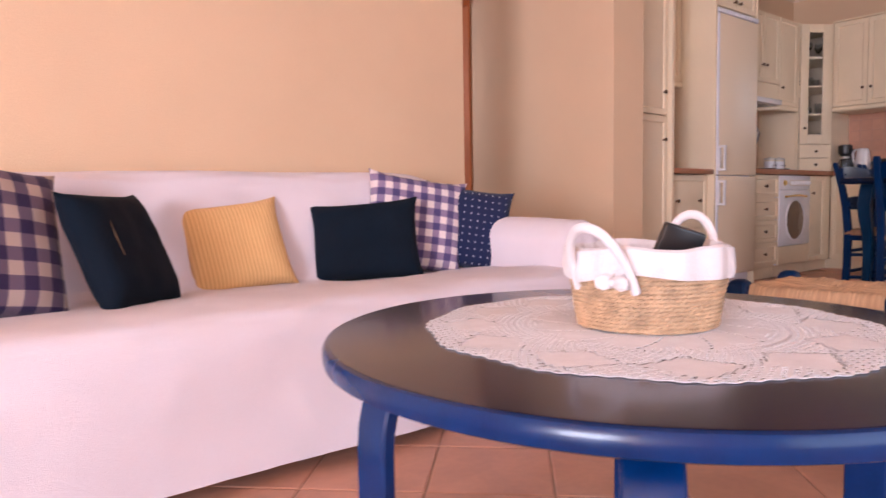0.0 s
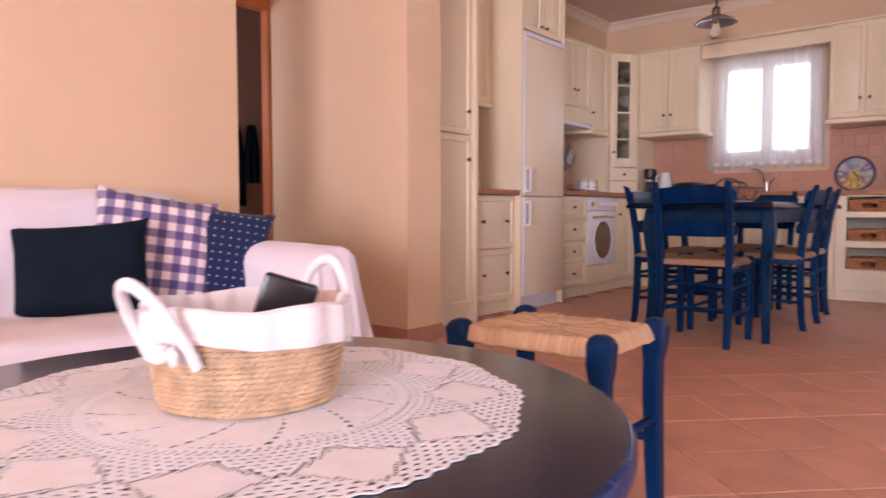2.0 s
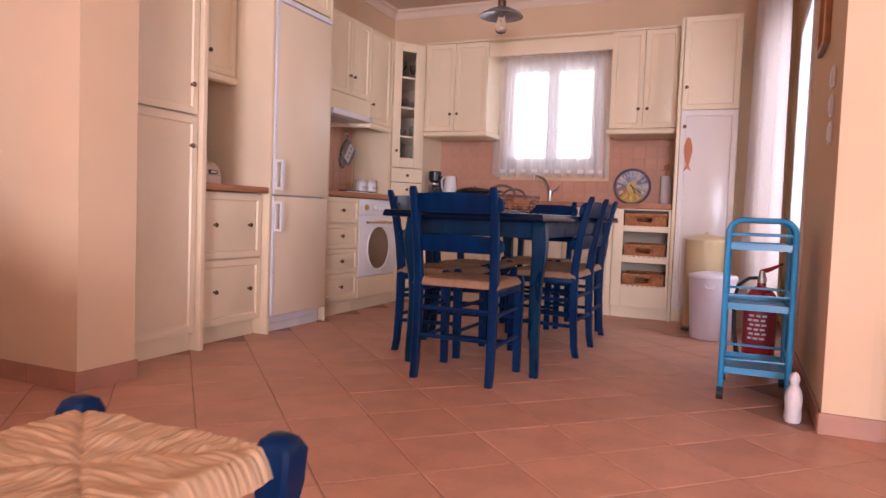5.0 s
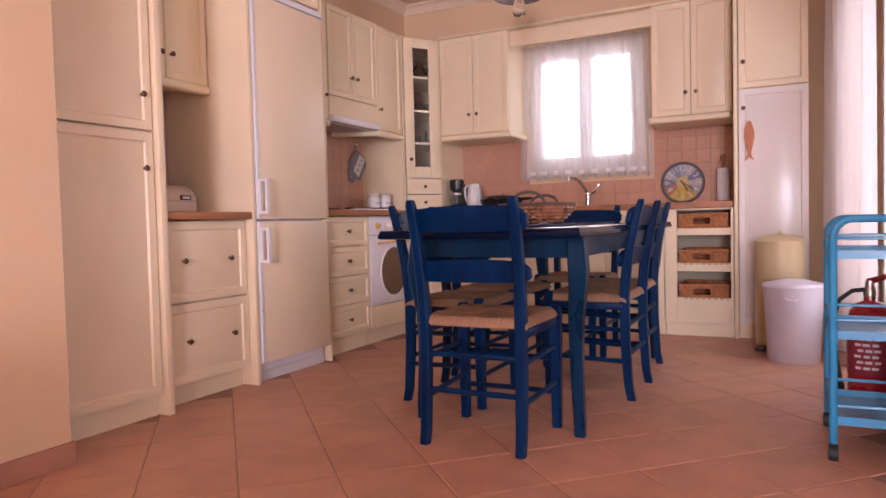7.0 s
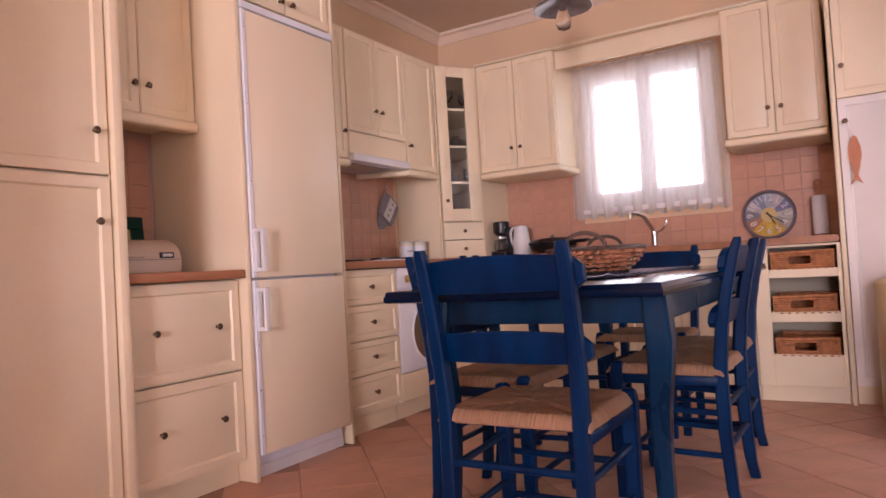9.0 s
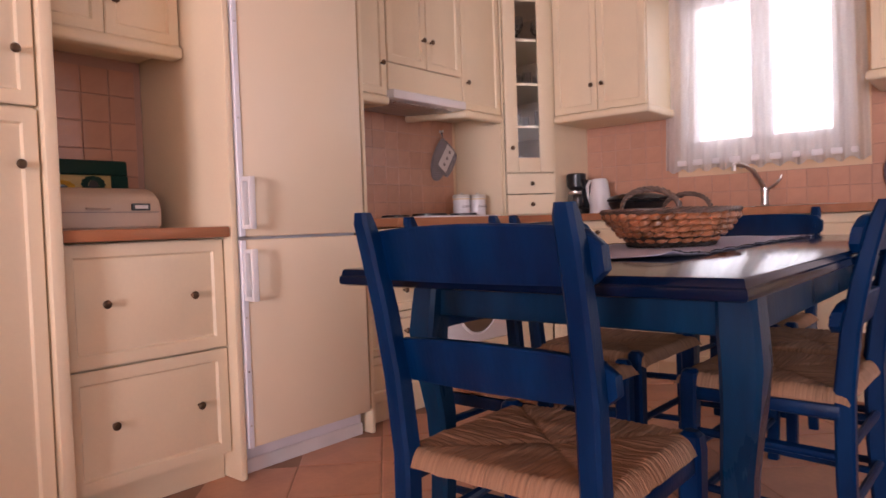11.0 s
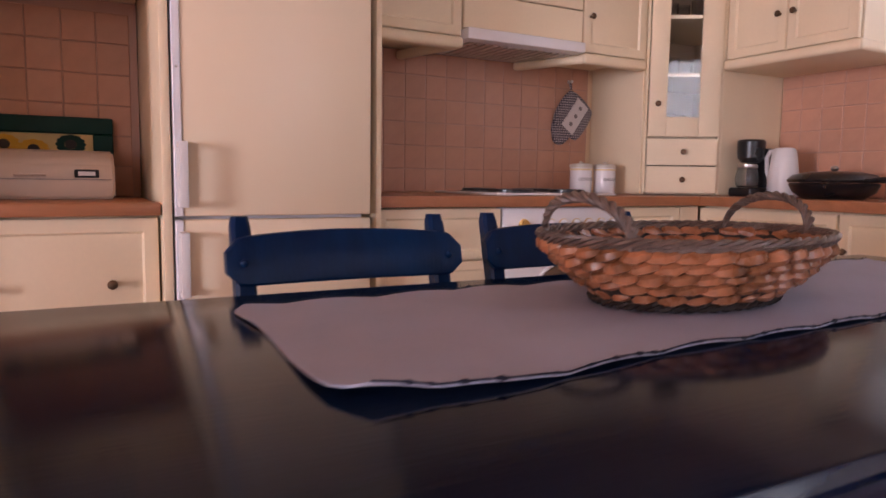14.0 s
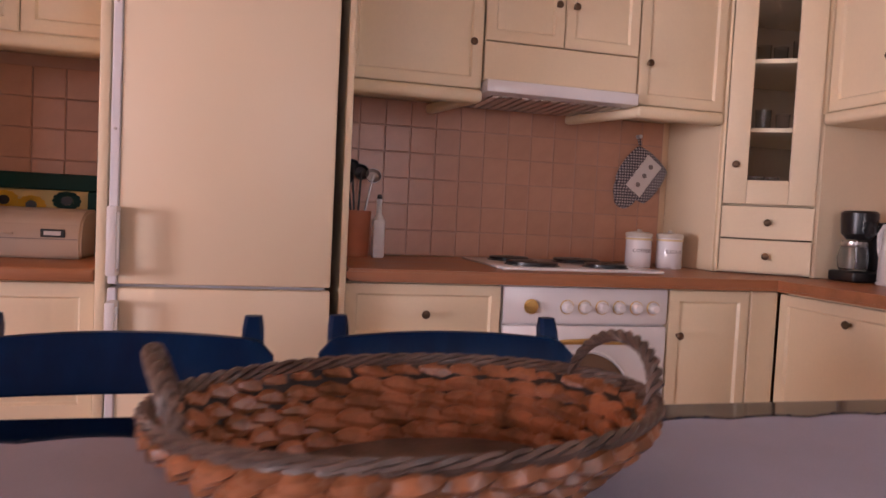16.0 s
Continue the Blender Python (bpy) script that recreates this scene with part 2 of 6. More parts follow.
PALEBIN = mat("white_plastic_bin", (0.72, 0.66, 0.72), 0.45, vary=0.03)
BREAD = mat("beige_bread_bin", (0.60, 0.46, 0.36), 0.4, vary=0.03)
TERRA = mat("terracotta_pot", (0.55, 0.18, 0.085), 0.7, vary=0.06)
GREEN = mat("dark_green_paint", (0.003, 0.040, 0.030), 0.55, vary=0.08, spec=0.25)
PALEYELLOW = mat("painted_yellow", (0.66, 0.50, 0.20), 0.6, vary=0.05)
SUNYELLOW = mat("sunflower_yellow", (0.75, 0.42, 0.02), 0.6, vary=0.06)
PAPER = mat("white_paper", (0.75, 0.70, 0.70), 0.8, vary=0.02)
GREYTEXT = mat("grey_print", (0.25, 0.22, 0.22), 0.7)
TILE = mat("pink_wall_tile", (0.56, 0.30, 0.20), 0.3, vary=0.05, scale=9, fine=0.05, fine_scale=60, bump=0.0004, piece=0.10)
GROUT = mat("wall_grout", (0.50, 0.31, 0.24), 0.9, vary=0.03)
FTILE = mat("terracotta_floor_tile", (0.58, 0.305, 0.205), 0.42, vary=0.07, scale=5, fine=0.10, fine_scale=45, bump=0.0006, piece=0.14, spec=0.4)
FGROUT = mat("floor_grout", (0.40, 0.24, 0.17), 0.9, vary=0.04)
SKIRT = mat("skirting_tile", (0.46, 0.23, 0.15), 0.45, vary=0.06, scale=6)
GLASS = glass("clear_glass")
DIMGLASS = glass("tinted_cup_glass", (0.75, 0.8, 0.85), 0.05)
SHEER = sheer("sheer_curtain", (0.90, 0.87, 0.84), 0.32)
DRAPE = sheer("white_drape", (0.80, 0.72, 0.68), 0.12)
GREYGING = cloth("grey_checked_cloth", "gingham", (0.55, 0.50, 0.52), (0.20, 0.18, 0.20), (0.06, 0.05, 0.07), 0.012)
DOORGLOW = glow("garden_light", (0.95, 0.96, 1.0), 1.6)
SKYGLOW = glow("bright_sky", (0.95, 0.97, 1.0), 1.3)
OVENGLASS = mat("dark_oven_glass", (0.16, 0.095, 0.06), 0.12, vary=0.05, coat=0.6)


# ---------------------------------------------------------------- mesh helpers
ORG = {}


def thing(name, at=(0, 0, 0), label="", category="", group="", kind=""):
    """An Empty at a thing's base."""
    ob = new(name)
    ob.location = at
    ob.empty_display_size = 0.1
    ORG[ob.name] = Vector(at)
    return tagged(ob, label, category, group, kind)


def finish(bm, name, material, smooth=35):
    me = bpy.data.meshes.new(name)
    bmesh.ops.recalc_face_normals(bm, faces=bm.faces)
    for e in bm.edges:
        e.smooth = len(e.link_faces) == 2 and e.calc_face_angle(0) < radians(smooth)
    for p in bm.faces:
        p.smooth = True
    bm.to_mesh(me)
    bm.free()
    for m in (material if isinstance(material, (list, tuple)) else [material]):
        me.materials.append(m)
    return me


def part(name, bm, material, parent, label=""):
    """Links a bmesh, in world coordinates, as one mesh object under a thing or a part."""
    o = ORG[parent.name]
    bmesh.ops.translate(bm, verts=bm.verts, vec=-o)
    ob = new(name, finish(bm, name, material))
    ob.parent = parent
    ORG[ob.name] = o
    return tagged(ob, label)


def solo(name, bm, material, at, label="", category="", group="", kind=""):
    """A thing that is one mesh, with its origin at its base."""
    bmesh.ops.translate(bm, verts=bm.verts, vec=-Vector(at))
    ob = new(name, finish(bm, name, material))
    ob.location = at
    ORG[ob.name] = Vector(at)
    return tagged(ob, label, category, group, kind)


def B():
    return bmesh.new()


def box(bm, x0, x1, y0, y1, z0, z1, bev=0.0, seg=1, m=None):
    vs = bmesh.ops.create_cube(bm, size=1)["verts"]
    bmesh.ops.scale(bm, verts=vs, vec=(x1 - x0, y1 - y0, z1 - z0))
    bmesh.ops.translate(bm, verts=vs, vec=((x0 + x1) / 2, (y0 + y1) / 2, (z0 + z1) / 2))
    if bev:
        es = list({e for v in vs for e in v.link_edges})
        r = bmesh.ops.bevel(bm, geom=es, offset=bev, segments=seg, affect='EDGES', profile=0.5)
        vs = list({v for f in r["faces"] for v in f.verts} | {v for v in vs if v.is_valid})
    if m is not None:
        bmesh.ops.transform(bm, matrix=m, verts=vs)
    return bm


def rod(bm, p0, p1, r0, r1=None, seg=12, caps=True):
    p0, p1 = Vector(p0), Vector(p1)
    d = p1 - p0
    r = bmesh.ops.create_cone(bm, cap_ends=caps, segments=seg, radius1=r0, radius2=r0 if r1 is None else r1, depth=d.length)
    m = Matrix.Translation((p0 + p1) / 2) @ d.to_track_quat('Z', 'Y').to_matrix().to_4x4()
    bmesh.ops.transform(bm, matrix=m, verts=r["verts"])
    return bm


def lathe(bm, prof, at=(0, 0, 0), seg=32, m=None, sx=1.0, sy=1.0):
    """Turns (radius, height) rows round z."""
    rings = []
    for r, z in prof:
        rings.append([bm.verts.new((r * sx * math.cos(2 * math.pi * i / seg), r * sy * math.sin(2 * math.pi * i / seg), z)) for i in range(seg)])
    for a, b in zip(rings, rings[1:]):
        for i in range(seg):
            bm.faces.new((a[i], a[(i + 1) % seg], b[(i + 1) % seg], b[i]))
    if prof[0][0] > 1e-4:
        bm.faces.new(rings[0][::-1])
    if prof[-1][0] > 1e-4:
        bm.faces.new(rings[-1])
    vs = [v for r in rings for v in r]
    bmesh.ops.transform(bm, matrix=Matrix.Translation(at) @ (m if m is not None else Matrix()), verts=vs)
    return bm


def tube(bm, pts, r, seg=8, closed=False, flat=1.0):
    """A round bar along points; r is one radius or one a point."""
    pts = [Vector(p) for p in pts]
    n = len(pts)
    rr = r if isinstance(r, (list, tuple)) else [r] * n
    rings = []
    side = None
    for i, p in enumerate(pts):
        a = pts[i - 1] if (i > 0 or closed) else p
        b = pts[(i + 1) % n] if (i < n - 1 or closed) else p
        t = (b - a).normalized()
        if side is None:
            side = t.orthogonal().normalized()
        side = (side - t * side.dot(t)).normalized()
        up = t.cross(side)
        rings.append([bm.verts.new(p + rr[i] * (math.cos(2 * math.pi * k / seg) * side + flat * math.sin(2 * math.pi * k / seg) * up)) for k in range(seg)])
    for i in range(n if closed else n - 1):
        a, b = rings[i], rings[(i + 1) % n]
        for k in range(seg):
            bm.faces.new((a[k], a[(k + 1) % seg], b[(k + 1) % seg], b[k]))
    if not closed:
        bm.faces.new(rings[0][::-1])
        bm.faces.new(rings[-1])
    return bm


def bar(bm, rows, seg_bevel=0.006):
    """A bar of rectangular section through rows of (x, y, z, half width in x, half width in y), upwards, with trimmed corners."""
    rings = []
    for x, y, z, hx, hy in rows:
        c = min(seg_bevel, hx * 0.6, hy * 0.6)
        o = [(hx, hy - c), (hx - c, hy), (-hx + c, hy), (-hx, hy - c), (-hx, -hy + c), (-hx + c, -hy), (hx - c, -hy), (hx, -hy + c)]
        rings.append([bm.verts.new((x + a, y + b, z)) for a, b in o])
    for a, b in zip(rings, rings[1:]):
        for k in range(8):
            bm.faces.new((a[k], a[(k + 1) % 8], b[(k + 1) % 8], b[k]))
    bm.faces.new(rings[0][::-1])
    bm.faces.new(rings[-1])
    return bm


def sheet(bm, f, nu, nv, close_u=False):
    """A grid of points f(u, v), u and v from 0 to 1."""
    g = [[bm.verts.new(f(i / nu, j / nv)) for j in range(nv + 1)] for i in range(nu if close_u else nu + 1)]
    for i in range(nu):
        a, b = g[i], g[(i + 1) % len(g)]
        for j in range(nv):
            bm.faces.new((a[j], b[j], b[j + 1], a[j + 1]))
    return bm


def panel(w, h, t=0.02, frame_w=0.052, plain=False):
    """A door or drawer front: x 0..w, z 0..h, its face at y = -t, with a sunk and bevelled field."""
    bm = B()
    box(bm, 0, w, -t, 0, 0, h)
    front = [f for f in bm.faces if f.normal.y < -0.9]
    if not plain:
        fw = min(frame_w, w * 0.24, h * 0.24)
        bmesh.ops.inset_individual(bm, faces=front, thickness=fw, depth=0)
        bmesh.ops.inset_individual(bm, faces=front, thickness=0.009, depth=-0.009)
        bmesh.ops.inset_individual(bm, faces=front, thickness=0.004, depth=0.0)
        bmesh.ops.inset_individual(bm, faces=front, thickness=0.012, depth=0.003)
    outer = [e for e in bm.edges if all(abs(v.co.y + t) < 1e-5 for v in e.verts) and
             (all(v.co.x < 1e-5 for v in e.verts) or all(v.co.x > w - 1e-5 for v in e.verts) or all(v.co.z < 1e-5 for v in e.verts) or all(v.co.z > h - 1e-5 for v in e.verts))]
    bmesh.ops.bevel(bm, geom=outer, offset=0.003, segments=2, affect='EDGES')
    return bm


def knob_mesh(m):
    bm = B()
    lathe(bm, [(0.006, 0), (0.005, 0.010), (0.006, 0.013), (0.0125, 0.017), (0.0135, 0.021), (0.010, 0.026), (0.001, 0.028)], seg=12, m=m @ pose(0, 0, 0, 90, 0, 0))
    return bm


NORTHRUN = Matrix()
EASTRUN = pose(0, 0, 0, 0, 0, -90)


def front(parent, name, x, y, z, w, h, turn=NORTHRUN, knobs=(), plain=False, label="", t=0.02, material=None):
    """A door or drawer front with its lower left corner of the carcass side at (x, y, z)."""
    m = Matrix.Translation((x, y, z)) @ turn
    bm = panel(w, h, t, plain=plain)
    bmesh.ops.transform(bm, matrix=m, verts=bm.verts)
    d = part(name, bm, material or CREAM, parent, label)
    for kx, kz in knobs:
        part("knob", knob_mesh(m @ Matrix.Translation((kx, -t, kz))), BRASS, d, "dark brass knob")
    return d


def carcass(parent, x0, x1, y0, y1, z0, z1, name="body", material=None):
    # the box stands back from its fronts, so that the joints between them are deep
    if y1 > 3.4:
        y0 += 0.014
    else:
        x0 += 0.014
    return part(name, box(B(), x0, x1, y0, y1, z0, z1, 0.0015), material or CREAM, parent)


def words(text, size, m, parent, material, name="lettering"):
    cu = bpy.data.curves.new(name, 'FONT')
    cu.body, cu.size, cu.extrude = text, size, 0.0006
    cu.align_x, cu.align_y = 'CENTER', 'CENTER'
    tmp = new("tmp_text", cu)
    me = bpy.data.meshes.new_from_object(tmp.evaluated_get(bpy.context.evaluated_depsgraph_get()))
    bpy.data.objects.remove(tmp)
    bm = B()
    bm.from_mesh(me)
    bmesh.ops.transform(bm, matrix=m, verts=bm.verts)
    return part(name, bm, material, parent)


# ---------------------------------------------------------------- the large structure
CH = 2.76


def wall(name, x0, x1, y0, y1, opening=None, material=WALL, z1=CH, z0=-0.05):
    """A wall; opening = (a0, a1, z0, z1) goes through it along its longer side."""
    bm = B()
    along_x = (x1 - x0) > (y1 - y0)

    def blk(a0, a1, c0, c1):
        if a1 - a0 > 1e-4 and c1 - c0 > 1e-4:
            box(bm, *((a0, a1, y0, y1) if along_x else (x0, x1, a0, a1)), c0, c1)
    lo, hi = (x0, x1) if along_x else (y0, y1)
    if opening:
        a0, a1, c0, c1 = opening
        blk(lo, a0, z0, z1)
        blk(a1, hi, z0, z1)
        blk(a0, a1, z0, c0)
        blk(a0, a1, c1, z1)
    else:
        blk(lo, hi, z0, z1)
    return solo(name, bm, material, ((x0 + x1) / 2, (y0 + y1) / 2, z0), kind="structure")


wall("wall_north_kitchen", 4.155, 8.27, 3.42, 3.57)
wall("wall_pier", 3.875, 4.155, 2.515, 3.765)
wall("wall_sofa", -5.35, 2.995, 2.78, 2.93)
wall("wall_hall_west", 2.815, 2.995, 2.93, 3.95)
wall("wall_hall_back", 2.995, 3.875, 3.72, 3.765, (3.05, 3.856, -0.05, 2.03))
wall("wall_east", 8.12, 8.27, -0.33, 3.42, (1.31, 2.23, 1.20, 2.20))
wall("wall_south_kitchen", 4.853, 8.12, -0.33, -0.18, (6.22, 7.28, -0.05, 2.12))
wall("wall_living_east", 4.853, 5.003, -3.0, -0.33)
wall("wall_living_south", -5.35, 5.003, -3.15, -3.0, (0.4, 2.8, 0.15, 2.35))
wall("wall_west", -5.35, -5.2, -3.0, 2.78, (-2.85, -0.85, 0.15, 2.35))
# back room walls, darkened by colour to look dim through the doorway
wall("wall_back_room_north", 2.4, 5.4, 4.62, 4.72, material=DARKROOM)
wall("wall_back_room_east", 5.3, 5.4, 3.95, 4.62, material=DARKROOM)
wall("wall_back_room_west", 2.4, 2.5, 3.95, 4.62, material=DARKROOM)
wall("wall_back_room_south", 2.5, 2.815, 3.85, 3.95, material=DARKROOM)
solo("ceiling", box(B(), -5.35, 8.27, -3.15, 4.72, CH, CH + 0.15), CEIL, (3, 0, CH), kind="structure")
floor_bed = solo("floor", box(B(), -5.35, 8.27, -3.15, 4.72, -0.12, -0.003), FGROUT, (3, 0, -0.003), kind="structure")


def crown(name, p0, p1, inward):
    """A plaster cornice under the ceiling along a wall."""
    bm = B()
    p0, p1, n = Vector(p0), Vector(p1), Vector(inward)
    prof = [(0.0, -0.085), (0.012, -0.085), (0.014, -0.07), (0.026, -0.055), (0.038, -0.03), (0.062, -0.018), (0.066, 0.0), (0.0, 0.0)]
    a = [bm.verts.new(p0 + n * u + Vector((0, 0, CH - 0.002 + v))) for u, v in prof]
    b = [bm.verts.new(p1 + n * u + Vector((0, 0, CH - 0.002 + v))) for u, v in prof]
    for i in range(len(prof)):
        j = (i + 1) % len(prof)
        bm.faces.new((a[i], a[j], b[j], b[i]))
    bm.faces.new(a)
    bm.faces.new(b[::-1])
    return solo(name, bm, CROWN, (p0.x, p0.y, CH - 0.09), kind="structure")


crown("trim_cornice_east", (8.12, -0.18, 0), (8.12, 3.42, 0), (-1, 0, 0))
crown("trim_cornice_north", (4.155, 3.42, 0), (8.12, 3.42, 0), (0, -1, 0))
crown("trim_cornice_south", (4.853, -0.18, 0), (8.12, -0.18, 0), (0, 1, 0))


def skirting(name, segs):
    """Skirting tiles along (x0, y0, x1, y1) runs, 8 cm high and about 33 cm long."""
    th = thing(name, (segs[0][0], segs[0][1], 0), kind="structure")
    for x0, y0, x1, y1 in segs:
        ln = math.hypot(x1 - x0, y1 - y0)
        n = max(1, round(ln / 0.33))
        ang = math.degrees(math.atan2(y1 - y0, x1 - x0))
        for i in range(n):
            bm = box(B(), 0.002, ln / n - 0.002, -0.012, -0.001, 0.0, 0.08, 0.002)
            bmesh.ops.transform(bm, matrix=pose(x0 + (x1 - x0) * i / n, y0 + (y1 - y0) * i / n, 0, 0, 0, ang), verts=bm.verts)
            part("skirting_tile", bm, SKIRT, th)
    return th


skirting("baseboard_pier", [(3.875, 3.69, 3.875, 2.503), (3.863, 2.515, 4.167, 2.515), (4.155, 2.515, 4.155, 2.68)])
skirting("baseboard_living_east", [(4.853, -0.168, 4.853, -2.9), ])
skirting("baseboard_kitchen_south", [(6.2, -0.18, 4.841, -0.18)])
skirting("baseboard_sofa_wall", [(-5.15, 2.78, 3.007, 2.78), (2.995, 2.78, 2.995, 3.69)])

# door frame of the back room, orange pine
df = thing("door_1", (3.41, 3.80, 0), "open doorway with an orange pine frame", "doorway", kind="structure")
part("jamb", box(B(), 3.853, 3.874, 3.70, 3.775, 0, 2.08, 0.006), ORANGE_WOOD, df)
part("jamb", box(B(), 2.996, 3.055, 3.70, 3.775, 0, 2.08, 0.006), ORANGE_WOOD, df)
part("head", box(B(), 3.055, 3.853, 3.70, 3.775, 2.01, 2.08, 0.006), ORANGE_WOOD, df)

# ---------------------------------------------------------------- windows
bd = solo("backdrop", box(B(), 9.4, 9.42, -0.9, 4.6, 0.2, 4.2), SKYGLOW, (9.41, 1.8, 0.2), kind="structure")
bd2 = solo("backdrop", box(B(), 5.2, 8.6, -1.62, -1.60, -0.1, 3.2), DOORGLOW, (6.7, -1.6, -0.1), kind="structure")

w1 = thing("window_1", (8.17, 1.77, 1.2), "white two-casement window behind a sheer curtain", "window", kind="structure")
wf = B()
for a in ((8.14, 8.20, 1.311, 1.36, 1.201, 2.199), (8.14, 8.20, 2.18, 2.229, 1.201, 2.199), (8.14, 8.20, 1.36, 2.18, 1.201, 1.25), (8.14, 8.20, 1.36, 2.18, 2.15, 2.199)):
    box(wf, *a, 0.004)
part("window_frame", wf, WHITE, w1)
for y0, y1 in ((1.362, 1.768), (1.772, 2.178)):
    cs = B()
    for a in ((8.13, 8.18, y0, y0 + 0.055, 1.252, 2.148), (8.13, 8.18, y1 - 0.055, y1, 1.252, 2.148), (8.13, 8.18, y0 + 0.055, y1 - 0.055, 1.252, 1.31), (8.13, 8.18, y0 + 0.055, y1 - 0.055, 2.09, 2.148)):
        box(cs, *a, 0.004)
    c = part("casement", cs, WHITE, w1)
    pn = part("pane", box(B(), 8.153, 8.157, y0 + 0.05, y1 - 0.05, 1.305, 2.095), GLASS, c)
    pn.visible_shadow = False
part("window_sill", box(B(), 8.06, 8.14, 1.29, 2.25, 1.165, 1.199, 0.006, 2), WHITE, w1)

w2 = thing("door_2", (6.75, -0.25, 0), "white glazed kitchen door behind a pale drape", "door", kind="structure")
fr = B()
for a in ((6.221, 6.29, -0.30, -0.165, 0, 2.119), (7.21, 7.279, -0.30, -0.165, 0, 2.119), (6.29, 7.21, -0.30, -0.165, 2.05, 2.119), (6.29, 7.21, -0.28, -0.23, 0, 0.35), (6.72, 6.78, -0.28, -0.23, 0.35, 2.05)):
    box(fr, *a, 0.005)
part("door_frame", fr, WHITE, w2)
for a in (6.29, 6.78):
    p = part("pane", box(B(), a, a + 0.43, -0.257, -0.253, 0.35, 2.05), GLASS, w2)
    p.visible_shadow = False


def curtain(name, p0, p1, z0, z1, folds, amp, material, label, flare=0.0, seed=1.0):
    """Hanging cloth between two points in plan, with soft folds and a wavy hem."""
    bm = B()
    p0, p1 = Vector((*p0, 0)), Vector((*p1, 0))
    d = (p1 - p0)
    n = Vector((-d.y, d.x, 0)).normalized()

    def f(u, v):
        w = math.sin(2 * math.pi * folds * u + 1.3 * math.sin(5 * u + seed)) + 0.45 * math.sin(2 * math.pi * folds * 2.3 * u + seed)
        a = amp * (0.55 + 0.45 * (1 - v)) * w
        s = u + flare * (1 - v) * (u - 0.5)
        p = p0 + d * s + n * a
        return (p.x, p.y, z0 + (z1 - z0) * v + (0.012 * math.sin(2 * math.pi * folds * u + 1) if v == 0 else 0))
    sheet(bm, f, 150, 14)
    return solo(name, bm, material, (p0 + d / 2 + Vector((0, 0, z0))), label, "curtain")


sc = curtain("window_curtain", (8.06, 2.285), (8.06, 1.255), 1.135, 2.235, 11, 0.014, SHEER, "sheer white curtain gathered before the kitchen window", 0.05)
cr = B()
rod(cr, (8.06, 2.27, 2.225), (8.06, 1.27, 2.225), 0.006)
solo("curtain_rod", cr, WHITE, (8.06, 1.77, 2.22), "thin white curtain rod behind the pelmet", "curtain rod")
curtain("door_curtain", (7.40, 0.10), (6.72, -0.06), 0.03, 2.55, 7, 0.035, DRAPE, "long pale drape hanging beside the kitchen door", 0.0, 2.0)
cr = B()
rod(cr, (7.5, -0.03, 2.56), (6.1, -0.09, 2.56), 0.011)
for x in (7.5, 6.1):
    lathe(cr, [(0.001, -0.02), (0.02, -0.008), (0.02, 0.008), (0.001, 0.02)], (x, -0.03 if x > 7 else -0.09, 2.56), 12)
rod(cr, (7.45, -0.19, 2.56), (7.45, -0.03, 2.56), 0.008)
rod(cr, (6.15, -0.19, 2.56), (6.15, -0.09, 2.56), 0.008)
solo("curtain_rod", cr, WHITE, (6.8, -0.06, 2.55), "white curtain pole with knobs over the drape", "curtain rod")

# ---------------------------------------------------------------- kitchen, north run
YB, YP, YU, YW = 2.79, 2.725, 3.07, 3.415        # carcass fronts of base, pantry and wall units; the wall
pantry = thing("pantry_cabinet", (4.44, 3.05, 0), "tall cream pantry cabinet with two framed doors", "cabinet")
carcass(pantry, 4.165, 4.712, YP, YW, 0.10, 2.68)
part("plinth", box(B(), 4.165, 4.712, YP + 0.02, YW, 0, 0.099), CREAM, pantry)
front(pantry, "door", 4.172, YP, 0.10, 0.536, 1.112, knobs=[(0.485, 0.96)])
front(pantry, "door", 4.172, YP, 1.222, 0.536, 1.40, knobs=[(0.485, 0.145)])
solo("tall_end_panel", box(B(), 4.715, 4.750, 2.68, YW, 0, 2.68, 0.006, 2), CREAM, (4.73, 3.05, 0), "tall cream end panel between pantry and drawers", "panel")

dr = thing("drawer_cabinet", (5.03, 3.08, 0), "cream base cabinet with two deep framed drawers", "cabinet")
carcass(dr, 4.755, 5.285, 2.765, YW, 0.09, 0.841)
part("plinth", box(B(), 4.755, 5.285, 2.80, YW, 0, 0.089), CREAM, dr)
front(dr, "drawer_front", 4.757, 2.765, 0.470, 0.526, 0.366, knobs=[(0.122, 0.187), (0.405, 0.187)])
front(dr, "drawer_front", 4.757, 2.765, 0.100, 0.526, 0.362, knobs=[(0.132, 0.189), (0.412, 0.189)])
solo("worktop", box(B(), 4.753, 5.287, 2.70, 3.28, 0.844, 0.880, 0.007, 3), WOODTOP, (5.02, 3.0, 0.844), "brown wooden worktop over the two deep drawers", "worktop")
solo("tall_end_panel", box(B(), 5.290, 5.316, 2.70, YW, 0, 2.68, 0.006, 2), CREAM, (5.30, 3.05, 0), "tall cream end panel beside the fridge", "panel")

solo("wall_niche_back", box(B(), 4.753, 5.287, 3.2815, YW, 0.842, 1.529), GROUT, (5.02, 3.35, 0.842), kind="structure")

u1 = thing("wall_cabinet", (5.02, 3.2, 1.49), "cream wall cabinet with two doors above the bread bin", "cabinet")
carcass(u1, 4.755, 5.285, 2.985, YW, 1.53, 2.68)
front(u1, "door", 4.757, 2.985, 1.532, 0.260, 1.09, knobs=[(0.232, 0.115)])
